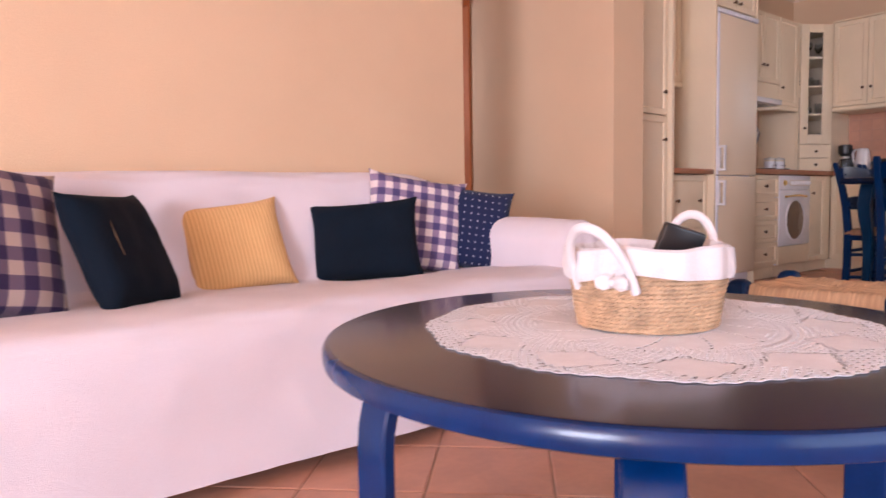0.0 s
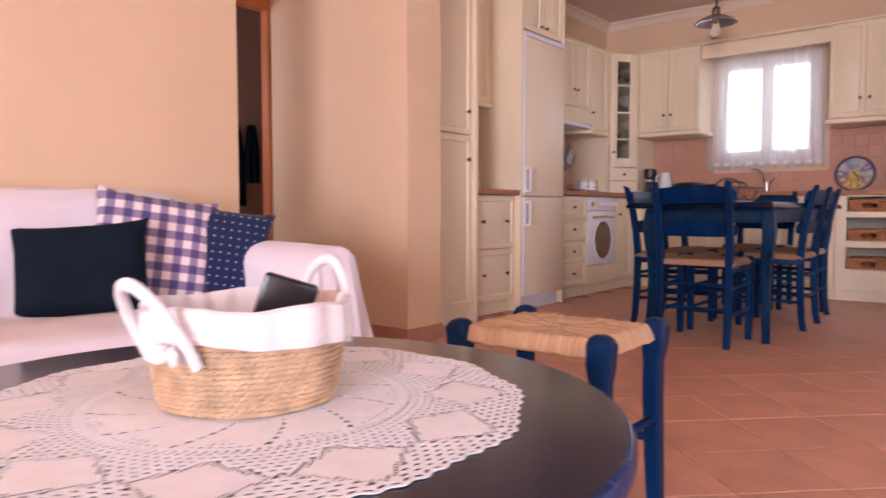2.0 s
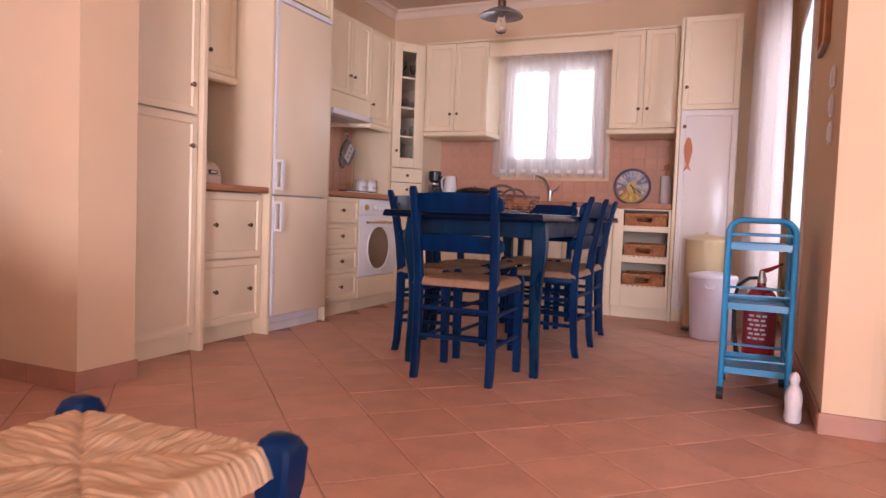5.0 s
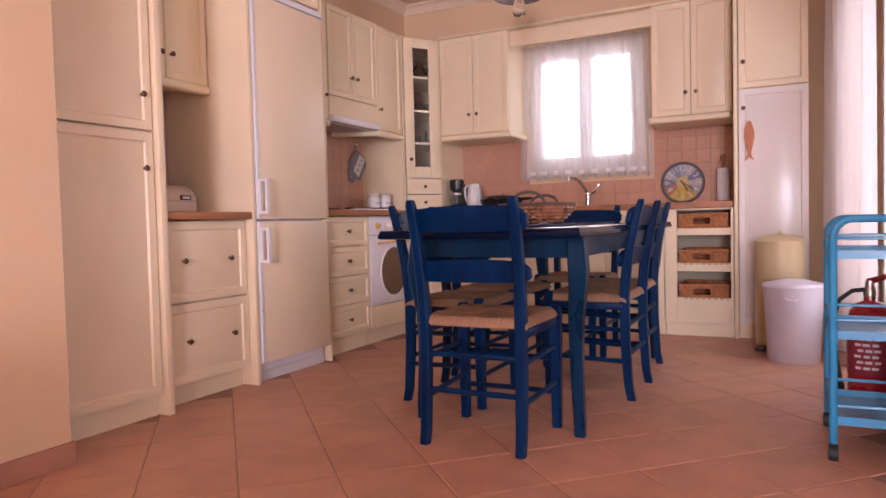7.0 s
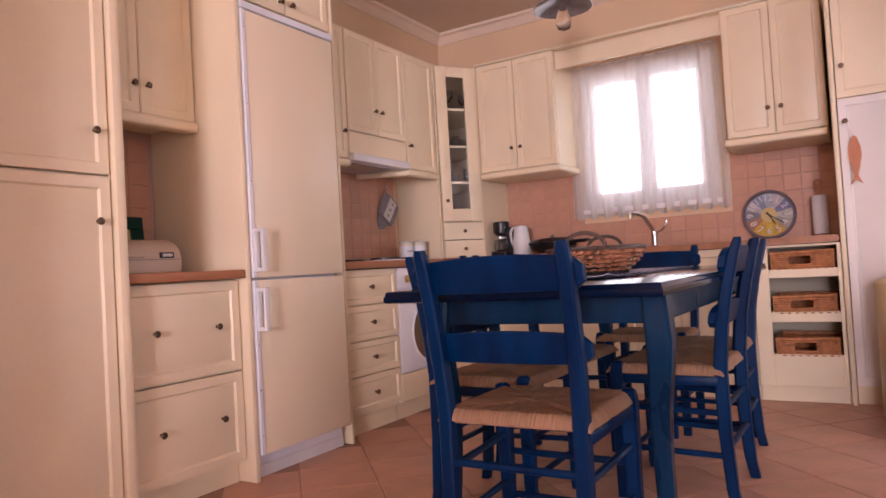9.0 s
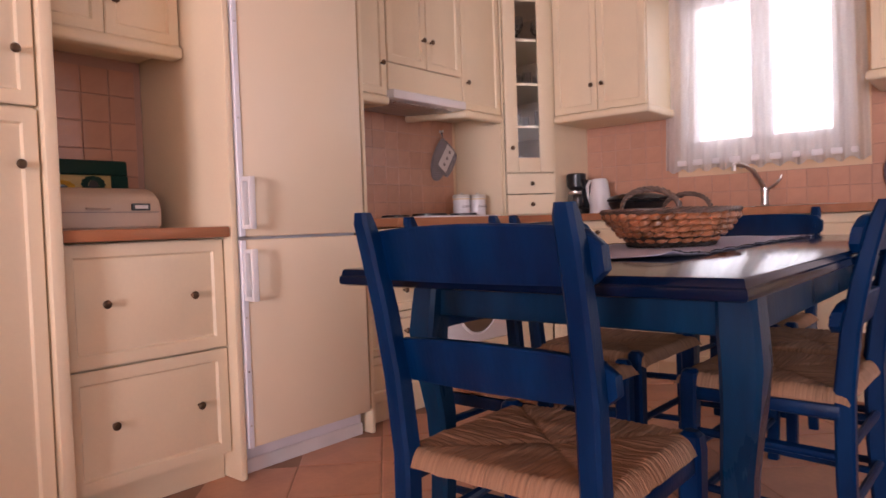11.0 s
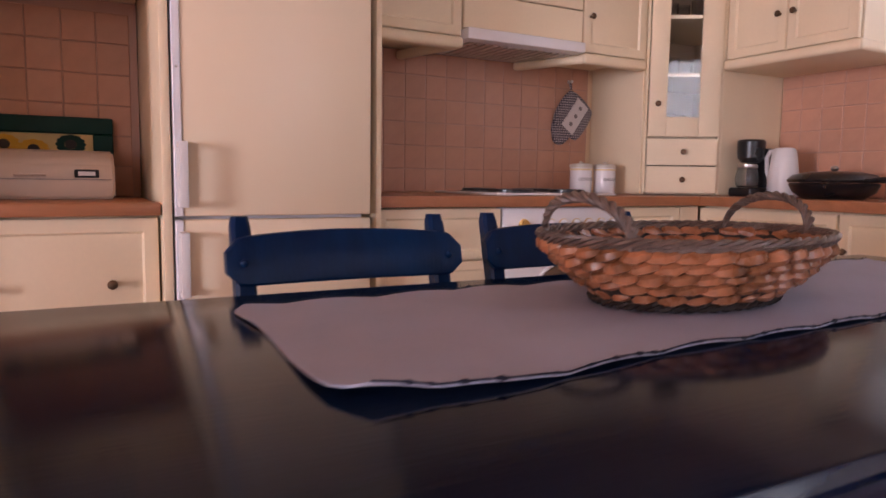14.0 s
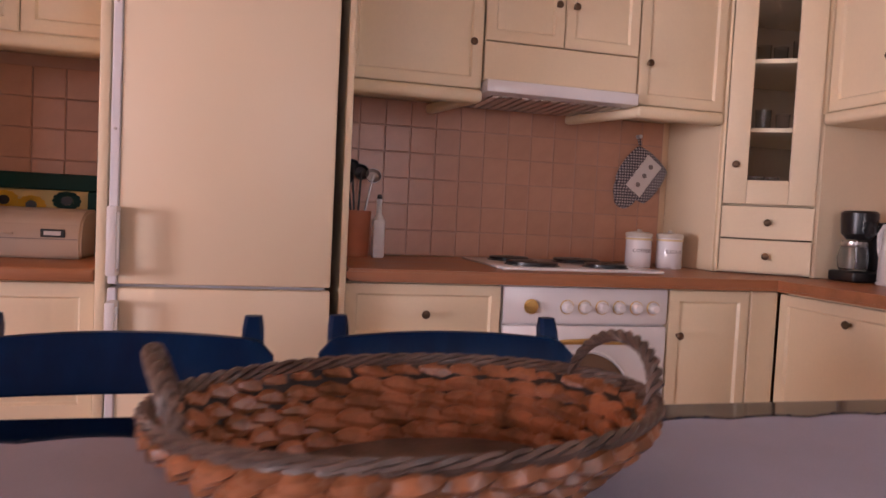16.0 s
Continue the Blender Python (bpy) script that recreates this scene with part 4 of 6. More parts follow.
def build_chair():
    """A taverna chair that faces +x; the back posts' feet stand at x = 0."""
    ch = thing("dining_chair", (0, 0, 0), "blue painted wooden chair with a woven rush seat", "chair", "chairs round the dining table")
    for s in (-1, 1):
        y = 0.185 * s
        bm = bar(B(), [(-0.012, y, 0, 0.017, 0.017), (0.0, y, 0.06, 0.018, 0.018), (0.012, y, 0.25, 0.020, 0.019), (0.014, y, 0.46, 0.021, 0.019),
                       (0.0, y * 1.02, 0.60, 0.020, 0.019), (-0.022, y * 1.03, 0.72, 0.019, 0.018), (-0.050, y * 1.04, 0.83, 0.017, 0.018), (-0.062, y * 1.04, 0.866, 0.015, 0.017), (-0.066, y * 1.04, 0.884, 0.011, 0.014)])
        part("back_post", bm, BLUE, ch)
    for s in (-1, 1):
        y = 0.195 * s
        part("front_leg", bar(B(), [(0.362, y, 0, 0.017, 0.017), (0.36, y, 0.25, 0.020, 0.020), (0.358, y, 0.44, 0.022, 0.022), (0.356, y, 0.468, 0.019, 0.019), (0.356, y, 0.476, 0.012, 0.012)]), BLUE, ch)
    for z0, z1, x0, w in ((0.768, 0.848, -0.021, 0.226), (0.590, 0.660, 0.020, 0.220)):
        bm = B()
        ring = []
        nu = 22
        for i in range(nu + 1):
            u = i / nu
            yy = (2 * u - 1) * w
            e = max(0.0, abs(yy) - (w - 0.035)) / 0.035
            hz = (z1 - z0) / 2 * math.sqrt(max(0.10, 1 - 0.8 * e * e))
            bow = -0.018 * (1 - (yy / w) ** 2)
            lift = 0.012 * (1 - (yy / w) ** 2)
            zc = (z0 + z1) / 2
            row = []
            for dx, dz in ((0.008, -1), (0.011, -0.9), (0.011, 0.9), (0.008, 1), (-0.008, 1), (-0.011, 0.9), (-0.011, -0.9), (-0.008, -1)):
                zz = zc + dz * hz + (lift if dz > 0 else 0)
                row.append(bm.verts.new((x0 + 0.012 + bow + dx - 0.21 * (zz - z0), yy, zz)))
            ring.append(row)
        for a, b in zip(ring, ring[1:]):
            for k in range(8):
                bm.faces.new((a[k], a[(k + 1) % 8], b[(k + 1) % 8], b[k]))
        bm.faces.new(ring[0][::-1])
        bm.faces.new(ring[-1])
        sl = part("backrest_slat", bm, BLUE, ch)
        for s in (-1, 1):
            zc = (z0 + z1) / 2
            part("peg", lathe(B(), [(0.007, 0), (0.007, 0.003), (0.004, 0.006), (0.0005, 0.0065)], (x0 + 0.022 - 0.21 * (zc - z0), 0.197 * s, zc), 8, pose(0, 0, 0, 0, 90, 0)), BLUE, sl)
    # seat uses the rush darkened for the shade under the table
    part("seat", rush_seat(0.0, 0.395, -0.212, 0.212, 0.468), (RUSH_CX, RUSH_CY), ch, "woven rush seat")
    for s in (-1, 1):
        part("seat_rail", box(B(), 0.02, 0.35, 0.195 * s - 0.012, 0.195 * s + 0.012, 0.40, 0.432, 0.006, 2), BLUE, ch)
        for z in (0.17, 0.31):
            part("stretcher", rod(B(), (0.005, 0.187 * s, z), (0.36, 0.195 * s, z + 0.01), 0.0105, seg=8), BLUE, ch)
    for z in (0.14, 0.27):
        part("stretcher", rod(B(), (0.36, -0.195, z), (0.36, 0.195, z), 0.0105, seg=8), BLUE, ch)
    part("stretcher", rod(B(), (0.004, -0.187, 0.20), (0.004, 0.187, 0.20), 0.0105, seg=8), BLUE, ch)
    part("stretcher", rod(B(), (0.010, -0.187, 0.33), (0.010, 0.187, 0.33), 0.0105, seg=8), BLUE, ch)
    return ch


chair = build_chair()
chair.matrix_basis = pose(4.835, 1.303, 0, 0, 0, 0)
for x, y, r in ((5.52, 1.845, -90), (6.045, 1.862, -91), (5.880, 0.935, 89), (6.345, 0.955, 91), (6.965, 1.47, 180)):
    copy_thing(chair, pose(x, y, 0, 0, 0, r))

dt = thing("dining_table", (5.89, 1.327, 0), "blue varnished wooden dining table with square legs", "table")
TX0, TX1, TY0, TY1, TZ = 4.914, 6.87, 0.926, 1.727, 0.776
for a, b in ((TX0, 6.18), (6.183, TX1)):
    bm = B()
    rr = []
    for dz, o in ((-0.034, 0.010), (-0.031, 0.002), (-0.026, 0.0), (-0.016, 0.001), (-0.013, 0.004), (-0.0035, 0.0055), (-0.001, 0.0075), (0.0, 0.011)):
        xa, xb = (a + o if a == TX0 else a), (b - o if b == TX1 else b)
        rr.append([bm.verts.new(p) for p in ((xa, TY0 + o, TZ + dz), (xb, TY0 + o, TZ + dz), (xb, TY1 - o, TZ + dz), (xa, TY1 - o, TZ + dz))])
    for p, q in zip(rr, rr[1:]):
        for k in range(4):
            bm.faces.new((p[k], p[(k + 1) % 4], q[(k + 1) % 4], q[k]))
    bm.faces.new(rr[0][::-1])
    bm.faces.new(rr[-1])
    part("tabletop", bm, BLUETOP, dt)
for q in ((5.13, 6.66, 0.988, 1.008), (5.13, 6.66, 1.645, 1.665), (5.115, 5.135, 1.03, 1.63), (6.655, 6.675, 1.03, 1.63)):
    part("apron", box(B(), *q, 0.662, 0.741, 0.003), TABLEBLUE, dt)
for x in (5.125, 6.665):
    for y in (1.0, 1.655):
        sx, sy = (1 if x > 6 else -1), (1 if y > 1.3 else -1)
        part("leg", bar(B(), [(x + 0.004 * sx, y + 0.004 * sy, 0, 0.020, 0.020), (x + 0.003 * sx, y + 0.003 * sy, 0.06, 0.021, 0.021), (x - 0.003 * sx, y - 0.003 * sy, 0.18, 0.022, 0.022), (x - 0.008 * sx, y - 0.008 * sy, 0.32, 0.024, 0.024), (x - 0.006 * sx, y - 0.006 * sy, 0.44, 0.027, 0.027), (x + 0.006 * sx, y + 0.006 * sy, 0.55, 0.031, 0.031), (x + 0.010 * sx, y + 0.010 * sy, 0.62, 0.034, 0.034), (x + 0.006 * sx, y + 0.006 * sy, 0.665, 0.034, 0.034), (x, y, 0.741, 0.032, 0.032)], 0.008), TABLEBLUE, dt)

rn = B()


def runner_pt(u, v):
    x = 5.25 + 1.48 * u
    near = 1.172 + 0.05 * u - 0.018 * math.exp(-((u - 0.10) / 0.09) ** 2)
    y = near + (1.61 + 0.01 * u - near) * v
    x += 0.022 * max(0.0, 1 - u / 0.06) * (max(0.0, 1 - v / 0.10) ** 2 + max(0.0, (v - 0.92) / 0.08) ** 2)
    edge = min(v, 1 - v)
    z = TZ + 0.003 + 0.004 * max(0, noise.noise(Vector((x * 5, y * 9, 0)))) + (0.004 * abs(math.sin(x * 23)) if edge < 0.02 else 0)
    if u < 0.10 and v < 0.35:
        z += 0.010 * ((0.10 - u) / 0.10) * ((0.35 - v) / 0.35)
    return (x + 0.006 * math.sin(y * 14), y + 0.0015 * math.sin(x * 17), z)


sheet(rn, runner_pt, 90, 26)
runner = thing("table_runner", (5.98, 1.36, TZ + 0.002), "lilac-grey cloth runner with dark stitched edges on the dining table", "table runner")
rob = part("cloth", rn, RUNNER, runner)
sol = rob.modifiers.new("thickness", 'SOLIDIFY')
sol.thickness, sol.offset = 0.0022, 1
for v in (0.0, 1.0):
    bm = B()
    pts = [Vector(runner_pt(i / 400, v)) + Vector((0, -0.0015 if v == 0 else 0.0015, 0.0015)) for i in range(401)]
    tube(bm, pts, [0.0010 + 0.0034 * max(0.0, noise.noise(Vector((i * 0.31, v * 9, 2)))) for i in range(401)], 5)
    part("edging", bm, EDGING, runner, "dark blue stitched edge")


random.seed(21)


def braided_basket(cx, cy, z, ang):
    """An oval bread basket of plaited leaf with two twisted handles."""
    th = thing("bread_basket", (cx, cy, z), "oval plaited brown basket with two twisted handles", "basket")
    M = pose(cx, cy, z, 0, 0, ang) @ Matrix.Diagonal((1.19, 1.12, 1.06, 1.0))
    rows = 5
    for r in range(rows):
        t = r / (rows - 1)
        a = 0.144 + (0.210 - 0.144) * t ** 0.8
        b = 0.101 + (0.153 - 0.101) * t ** 0.8
        zz = 0.019 + 0.057 * t
        n = 25 + 3 * r
        lean = 1
        for k in range(n):
            ph = 2 * math.pi * (k + 0.5 * (r % 2)) / n
            da = 2 * math.pi / n
            big = random.uniform(0.78, 1.16)
            pts, rad = [], []
            for q in range(7):
                f = q / 6 - 0.5
                an = ph + f * da * 1.42
                off = 0.007 * math.cos(f * math.pi) - 0.003
                dz = lean * 0.010 * f + random.uniform(-0.001, 0.001)
                pts.append(((a + off) * math.cos(an), (b + off) * math.sin(an), zz + dz))
                rad.append((0.0022 + 0.0112 * math.cos(f * math.pi * 0.94)) * big)
            bm = tube(B(), pts, rad, 7, flat=0.72)
            bmesh.ops.transform(bm, matrix=M, verts=bm.verts)
            part("strand", bm, BRAID, th)
    # dark sheet added among the strands, as the shade in their gaps
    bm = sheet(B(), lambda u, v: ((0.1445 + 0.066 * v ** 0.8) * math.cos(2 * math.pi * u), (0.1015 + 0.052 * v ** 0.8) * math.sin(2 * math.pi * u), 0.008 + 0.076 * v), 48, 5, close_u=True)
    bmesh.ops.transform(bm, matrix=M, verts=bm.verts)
    part("gap_shade", bm, BRAID_D, th, "dark sheet for the shade between the strands")
    bm = B()
    for a0, b0, zz in ((0.216, 0.159, 0.086), (0.220, 0.163, 0.091)):
        for s in range(3):
            tube(bm, [((a0 + 0.0034 * math.cos(22 * w + 2.1 * s)) * math.cos(w), (b0 + 0.0034 * math.cos(22 * w + 2.1 * s)) * math.sin(w), zz + 0.0034 * math.sin(22 * w + 2.1 * s)) for w in [2 * math.pi * i / 180 for i in range(180)]], 0.0031, 5, closed=True)
    bmesh.ops.transform(bm, matrix=M, verts=bm.verts)
    part("rim", bm, BRAID_T, th, "twisted grey-brown rim")
    bm = B()
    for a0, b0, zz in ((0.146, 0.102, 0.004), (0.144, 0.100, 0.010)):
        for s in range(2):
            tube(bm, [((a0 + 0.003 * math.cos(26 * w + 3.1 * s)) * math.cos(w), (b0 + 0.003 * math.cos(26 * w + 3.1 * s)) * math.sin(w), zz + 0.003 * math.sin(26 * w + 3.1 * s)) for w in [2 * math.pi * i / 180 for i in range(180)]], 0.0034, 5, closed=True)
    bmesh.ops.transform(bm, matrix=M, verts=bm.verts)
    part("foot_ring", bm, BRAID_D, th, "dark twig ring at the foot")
    bm = lathe(B(), [(0.001, 0.004), (0.140, 0.004), (0.148, 0.010), (0.140, 0.016), (0.001, 0.013)], seg=40, sy=0.70)
    bmesh.ops.transform(bm, matrix=M, verts=bm.verts)
    part("bottom", bm, BRAID_T, th)
    for s in (-1, 1):
        bm = B()
        for st in range(3):
            pts = []
            for i in range(61):
                w = math.pi * i / 60
                c = Vector((s * (0.196 + 0.018 * math.sin(w)), 0.066 * math.cos(w), 0.082 + 0.060 * math.sin(w) ** 0.8))
                tw = 0.17 * i * 3 + 2.1 * st
                c += Vector((0.0042 * math.cos(tw), 0.003 * math.cos(tw) * math.cos(w), 0.0042 * math.sin(tw)))
                pts.append(c)
            tube(bm, pts, 0.0038, 6)
        bmesh.ops.transform(bm, matrix=M, verts=bm.verts)
        part("handle", bm, BRAID_T, th, "thin twisted handle")
    return th


braided_basket(5.890, 1.416, TZ + 0.007, 10)


def build_stool():
    st = thing("rush_stool", (0, 0, 0), "blue wooden stool with a square woven rush seat", "stool", "low rush stools")
    hx, hy = 0.147, 0.181
    for sx in (-1, 1):
        for sy in (-1, 1):
            x, y = hx * sx, hy * sy
            part("leg", bar(B(), [(x * 1.06, y * 1.04, 0, 0.018, 0.018), (x * 1.03, y * 1.02, 0.12, 0.020, 0.020), (x, y, 0.27, 0.021, 0.021), (x, y, 0.36, 0.021, 0.021), (x * 1.02, y * 1.01, 0.40, 0.026, 0.026), (x * 1.03, y * 1.02, 0.445, 0.027, 0.027), (x * 1.02, y * 1.01, 0.460, 0.021, 0.021), (x * 1.01, y, 0.466, 0.012, 0.012)]), BLUE, st)
    part("seat", rush_seat(-0.160, 0.160, -0.192, 0.192, 0.452, thick=0.036, lumps=0.0045), (RUSH_X, RUSH_Y), st, "woven rush seat")
    for sx in (-1, 1):
        part("stretcher", rod(B(), (hx * sx, -hy, 0.17), (hx * sx, hy, 0.17), 0.011, seg=8), BLUE, st)
    for sy in (-1, 1):
        part("stretcher", rod(B(), (-hx, hy * sy, 0.22), (hx, hy * sy, 0.22), 0.011, seg=8), BLUE, st)
    return st


stool = build_stool()
stool.matrix_basis = pose(2.566, 0.842, 0, 0, 0, 1)
copy_thing(stool, pose(4.63, -0.66, 0, 0, 0, 0))

# ---------------------------------------------------------------- coffee table and what lies on it
CX, CY, CZ, CR = 1.624, 0.788, 0.472, 0.508
ct = thing("coffee_table", (CX, CY, 0), "round dark coffee table with a blue edge and bentwood legs", "table")
part("tabletop", lathe(B(), [(0.001, CZ - 0.004), (CR - 0.012, CZ - 0.004), (CR - 0.010, CZ - 0.0005), (CR - 0.014, CZ), (0.001, CZ)], (CX, CY, 0), 96), PLUM, ct, "dark lacquered round top")
part("edge_band", lathe(B(), [(CR - 0.05, CZ - 0.035), (CR - 0.012, CZ - 0.035), (CR - 0.002, CZ - 0.030), (CR, CZ - 0.022), (CR, CZ - 0.010), (CR - 0.004, CZ - 0.003), (CR - 0.009, CZ - 0.001), (CR - 0.05, CZ - 0.006)], (CX, CY, 0), 96), RIM, ct, "glossy blue edge band")
for k in (150, 217, 330, 37):
    an = radians(k)
    facing = {150: 183, 217: 217, 330: 3, 37: 37}[k]
    m = pose(CX + 0.43 * (math.cos(an) - math.cos(radians(facing))), CY + 0.43 * (math.sin(an) - math.sin(radians(facing))), 0, 0, 0, facing)
    bm = B()
    pts = [(0.430, 0.0), (0.430, 0.30)] + [(0.430 - 0.06 * (1 - math.cos(w)), 0.30 + 0.113 * math.sin(w)) for w in (0.3, 0.6, 0.9, 1.2, 1.45)] + [(0.335, 0.420), (0.285, 0.422)]
    ring = []
    for i, (r, z) in enumerate(pts):
        a = pts[max(0, i - 1)]
        b = pts[min(len(pts) - 1, i + 1)]
        t = Vector((b[0] - a[0], 0, b[1] - a[1])).normalized()
        n = Vector((t.z, 0, -t.x))
        row = []
        for u, v in ((0.013, -0.030), (0.013, 0.030), (0.009, 0.034), (-0.009, 0.034), (-0.013, 0.030), (-0.013, -0.030), (-0.009, -0.034), (0.009, -0.034)):
            p = Vector((r, 0, z)) + n * u
            row.append(bm.verts.new((p.x, v, p.z)))
        ring.append(row)
    for a, b in zip(ring, ring[1:]):
        for q in range(8):
            bm.faces.new((a[q], a[(q + 1) % 8], b[(q + 1) % 8], b[q]))
    bm.faces.new(ring[0][::-1])
    bm.faces.new(ring[-1])
    bmesh.ops.transform(bm, matrix=m, verts=bm.verts)
    part("leg", bm, RIM, ct, "bent blue leg")

# crocheted doily: solid ground with openwork rings
DX, DY, DR = 1.652, 0.790, 0.362
dl = B()
NA, NR = 480, 72
gridv = {}


def doily_r(i, j):
    w = 2 * math.pi * i / NA
    wave = 0.014 * math.cos(12 * w + math.pi) * (j / NR) ** 6
    picot = 0.007 * math.cos(80 * w) if j > NR - 3 else 0.0
    return DR * j / NR * (1 + wave + picot)


def hole(i, j):
    """Openwork: a net round twelve solid diamonds, a ring of curved petals inside, open rings between."""
    p = (i % 40) / 40.0
    q = j / NR
    if j == NR - 2:
        return i % 3 != 0
    if 0.58 < q < 0.955:
        if abs(p - 0.5) / 0.40 + abs(q - 0.79) / 0.14 < 1.0:
            return False
        if abs(p - 0.5) / 0.48 + abs(q - 0.79) / 0.17 < 1.0:
            return (i + j) % 2 == 0
        return (i + 2 * (j // 2 % 2)) % 4 < 2 and j % 2 == 0
    if 0.555 < q < 0.575 or 0.275 < q < 0.295:
        return i % 4 == 0
    if 0.30 < q < 0.55:
        turn = (p + 2.2 * (q - 0.30)) % 1.0
        if abs(turn - 0.5) < 0.035:
            return j % 3 != 0
        if q > 0.47 and abs(p - 0.5) < 0.9 * (q - 0.47) / 0.08 * 0.5:
            return i % 4 < 2 and j % 2 == 0
    return False


def dv(i, j):
    k = (i % NA, j)
    if k not in gridv:
        r = doily_r(i % NA, j)
        w = 2 * math.pi * (i % NA) / NA
        z = 0.0012 + 0.0006 * noise.noise(Vector((r * 30 * math.cos(w), r * 30 * math.sin(w), 2)))
        gridv[k] = dl.verts.new((DX + r * math.cos(w), DY + r * math.sin(w), CZ + z))
    return gridv[k]


for j in range(8, NR):
    for i in range(NA):
        if not hole(i, j):
            dl.faces.new((dv(i, j), dv(i + 1, j), dv(i + 1, j + 1), dv(i, j + 1)))
cen = dl.verts.new((DX, DY, CZ + 0.004))
for i in range(NA):
    dl.faces.new((cen, dv(i, 8), dv(i + 1, 8)))
dob = solo("doily", dl, LACE, (DX, DY, CZ + 0.001), "round white crocheted doily with a scalloped edge", "doily")
md = dob.modifiers.new("thickness", 'SOLIDIFY')
md.thickness, md.offset = 0.0009, 1

# seagrass basket with a white linen lining
bk = thing("lined_basket", (1.652, 0.79, CZ + 0.006), "small seagrass basket with white linen lining and handles", "basket")
BX, BY, BZ = 1.652, 0.790, CZ + 0.003
bm = B()
random.seed(8)
for r in range(15):
    t = r / 14
    a = 0.122 + 0.018 * t
    n = 132
    for s in (0, 1):
        pts, rad = [], []
        for i in range(n):
            w = 2 * math.pi * i / n
            q = math.pi * (0.55 * i + s + 0.37 * r)
            rr = a + 0.0022 * math.cos(q) + random.uniform(-0.0006, 0.0006)
            pts.append((rr * 1.06 * math.cos(w), rr * 0.94 * math.sin(w), 0.005 + 0.0071 * r + 0.0020 * math.sin(q) + random.uniform(-0.0004, 0.0004)))
            rad.append(0.0031 + random.uniform(-0.0005, 0.0005))
        tube(bm, pts, rad, 5, closed=True)
lathe(bm, [(0.001, 0.001), (0.118, 0.001), (0.118, 0.006), (0.001, 0.006)], seg=32)
BM = pose(BX, BY, BZ, 0, 0, -35) @ Matrix.Diagonal((0.86, 0.86, 0.97, 1.0))
bmesh.ops.transform(bm, matrix=BM, verts=bm.verts)
part("weave", bm, WICKER, bk)
bm = B()


def lining(u, v):
    w = 2 * math.pi * u
    prof = [(0.146, 0.088), (0.149, 0.100), (0.148, 0.118), (0.146, 0.133), (0.139, 0.137), (0.134, 0.128), (0.128, 0.10), (0.120, 0.05), (0.112, 0.016), (0.0, 0.014)]
    s = v * (len(prof) - 1)
    k = min(int(s), len(prof) - 2)
    f = s - k
    r = prof[k][0] * (1 - f) + prof[k + 1][0] * f
    z = prof[k][1] * (1 - f) + prof[k + 1][1] * f
    ruff = 0.0035 * math.sin(17 * w + 2 * math.sin(3 * w)) * (1 if v < 0.7 else 0.3)
    z += 0.006 * math.sin(3 * w + 1) * (1 if v < 0.1 else 0) + 0.003 * math.sin(5 * w) * (v < 0.6)
    return ((r + ruff) * 1.06 * math.cos(w), (r + ruff) * 0.94 * math.sin(w), z)


sheet(bm, lining, 140, 27, close_u=True)
bmesh.ops.transform(bm, matrix=BM, verts=bm.verts)
part("lining", bm, LINEN, bk, "white linen lining folded over the rim")
for s in (-1, 1):
    bm = B()
    pts = [(s * (0.146 + 0.016 * math.sin(w)), 0.062 * math.cos(w), 0.065 + 0.118 * math.sin(w) ** 0.8) for w in [math.pi * i / 24 for i in range(25)]]
    tube(bm, pts, 0.0085, 10)
    if s < 0:
        bmesh.ops.transform(bm, matrix=Matrix.Translation((-0.146, 0, 0.11)) @ pose(0, 0, 0, 0, -24, 0) @ Matrix.Translation((0.146, 0, -0.11)), verts=bm.verts)
    bmesh.ops.transform(bm, matrix=BM @ pose(0, 0, 0, 0, 0, 36), verts=bm.verts)
    part("handle", bm, LINEN, bk, "white wrapped handle")
bm = B()
for a, w2 in ((25, 1.0), (-25, 1.0), (160, 0.8), (200, 0.8)):
    lathe(bm, [(0.001, 0), (0.010, 0.006), (0.013, 0.02), (0.009, 0.036), (0.001, 0.04)], seg=10, m=Matrix.Translation((-0.105, -0.115, 0.085)) @ pose(0, 0, 0, 0, 90, a - 45) @ Matrix.Diagonal((1, 0.45, w2, 1)))
lathe(bm, [(0.001, -0.009), (0.009, -0.004), (0.010, 0.004), (0.001, 0.009)], (-0.105, -0.115, 0.085), 10)
bmesh.ops.transform(bm, matrix=BM, verts=bm.verts)
part("bow", bm, LINEN, bk, "white tied bow")
bx = B()
box(bx, -0.036, 0.036, -0.009, 0.009, 0.02, 0.170, 0.005, 2)
bmesh.ops.transform(bx, matrix=pose(BX + 0.014, BY + 0.010, BZ, 12, 18, -35), verts=bx.verts)
rc = solo("remote_control", bx, BLACK, (BX + 0.014, BY + 0.010, BZ + 0.02), "black remote control standing in the lined basket", "remote control")

# ---------------------------------------------------------------- sofa and cushions
sf = thing("sofa", (1.2, 2.2, 0), "long sofa under a white cotton throw with rolled arm", "sofa")
SX0, SX1 = -0.75, 2.60


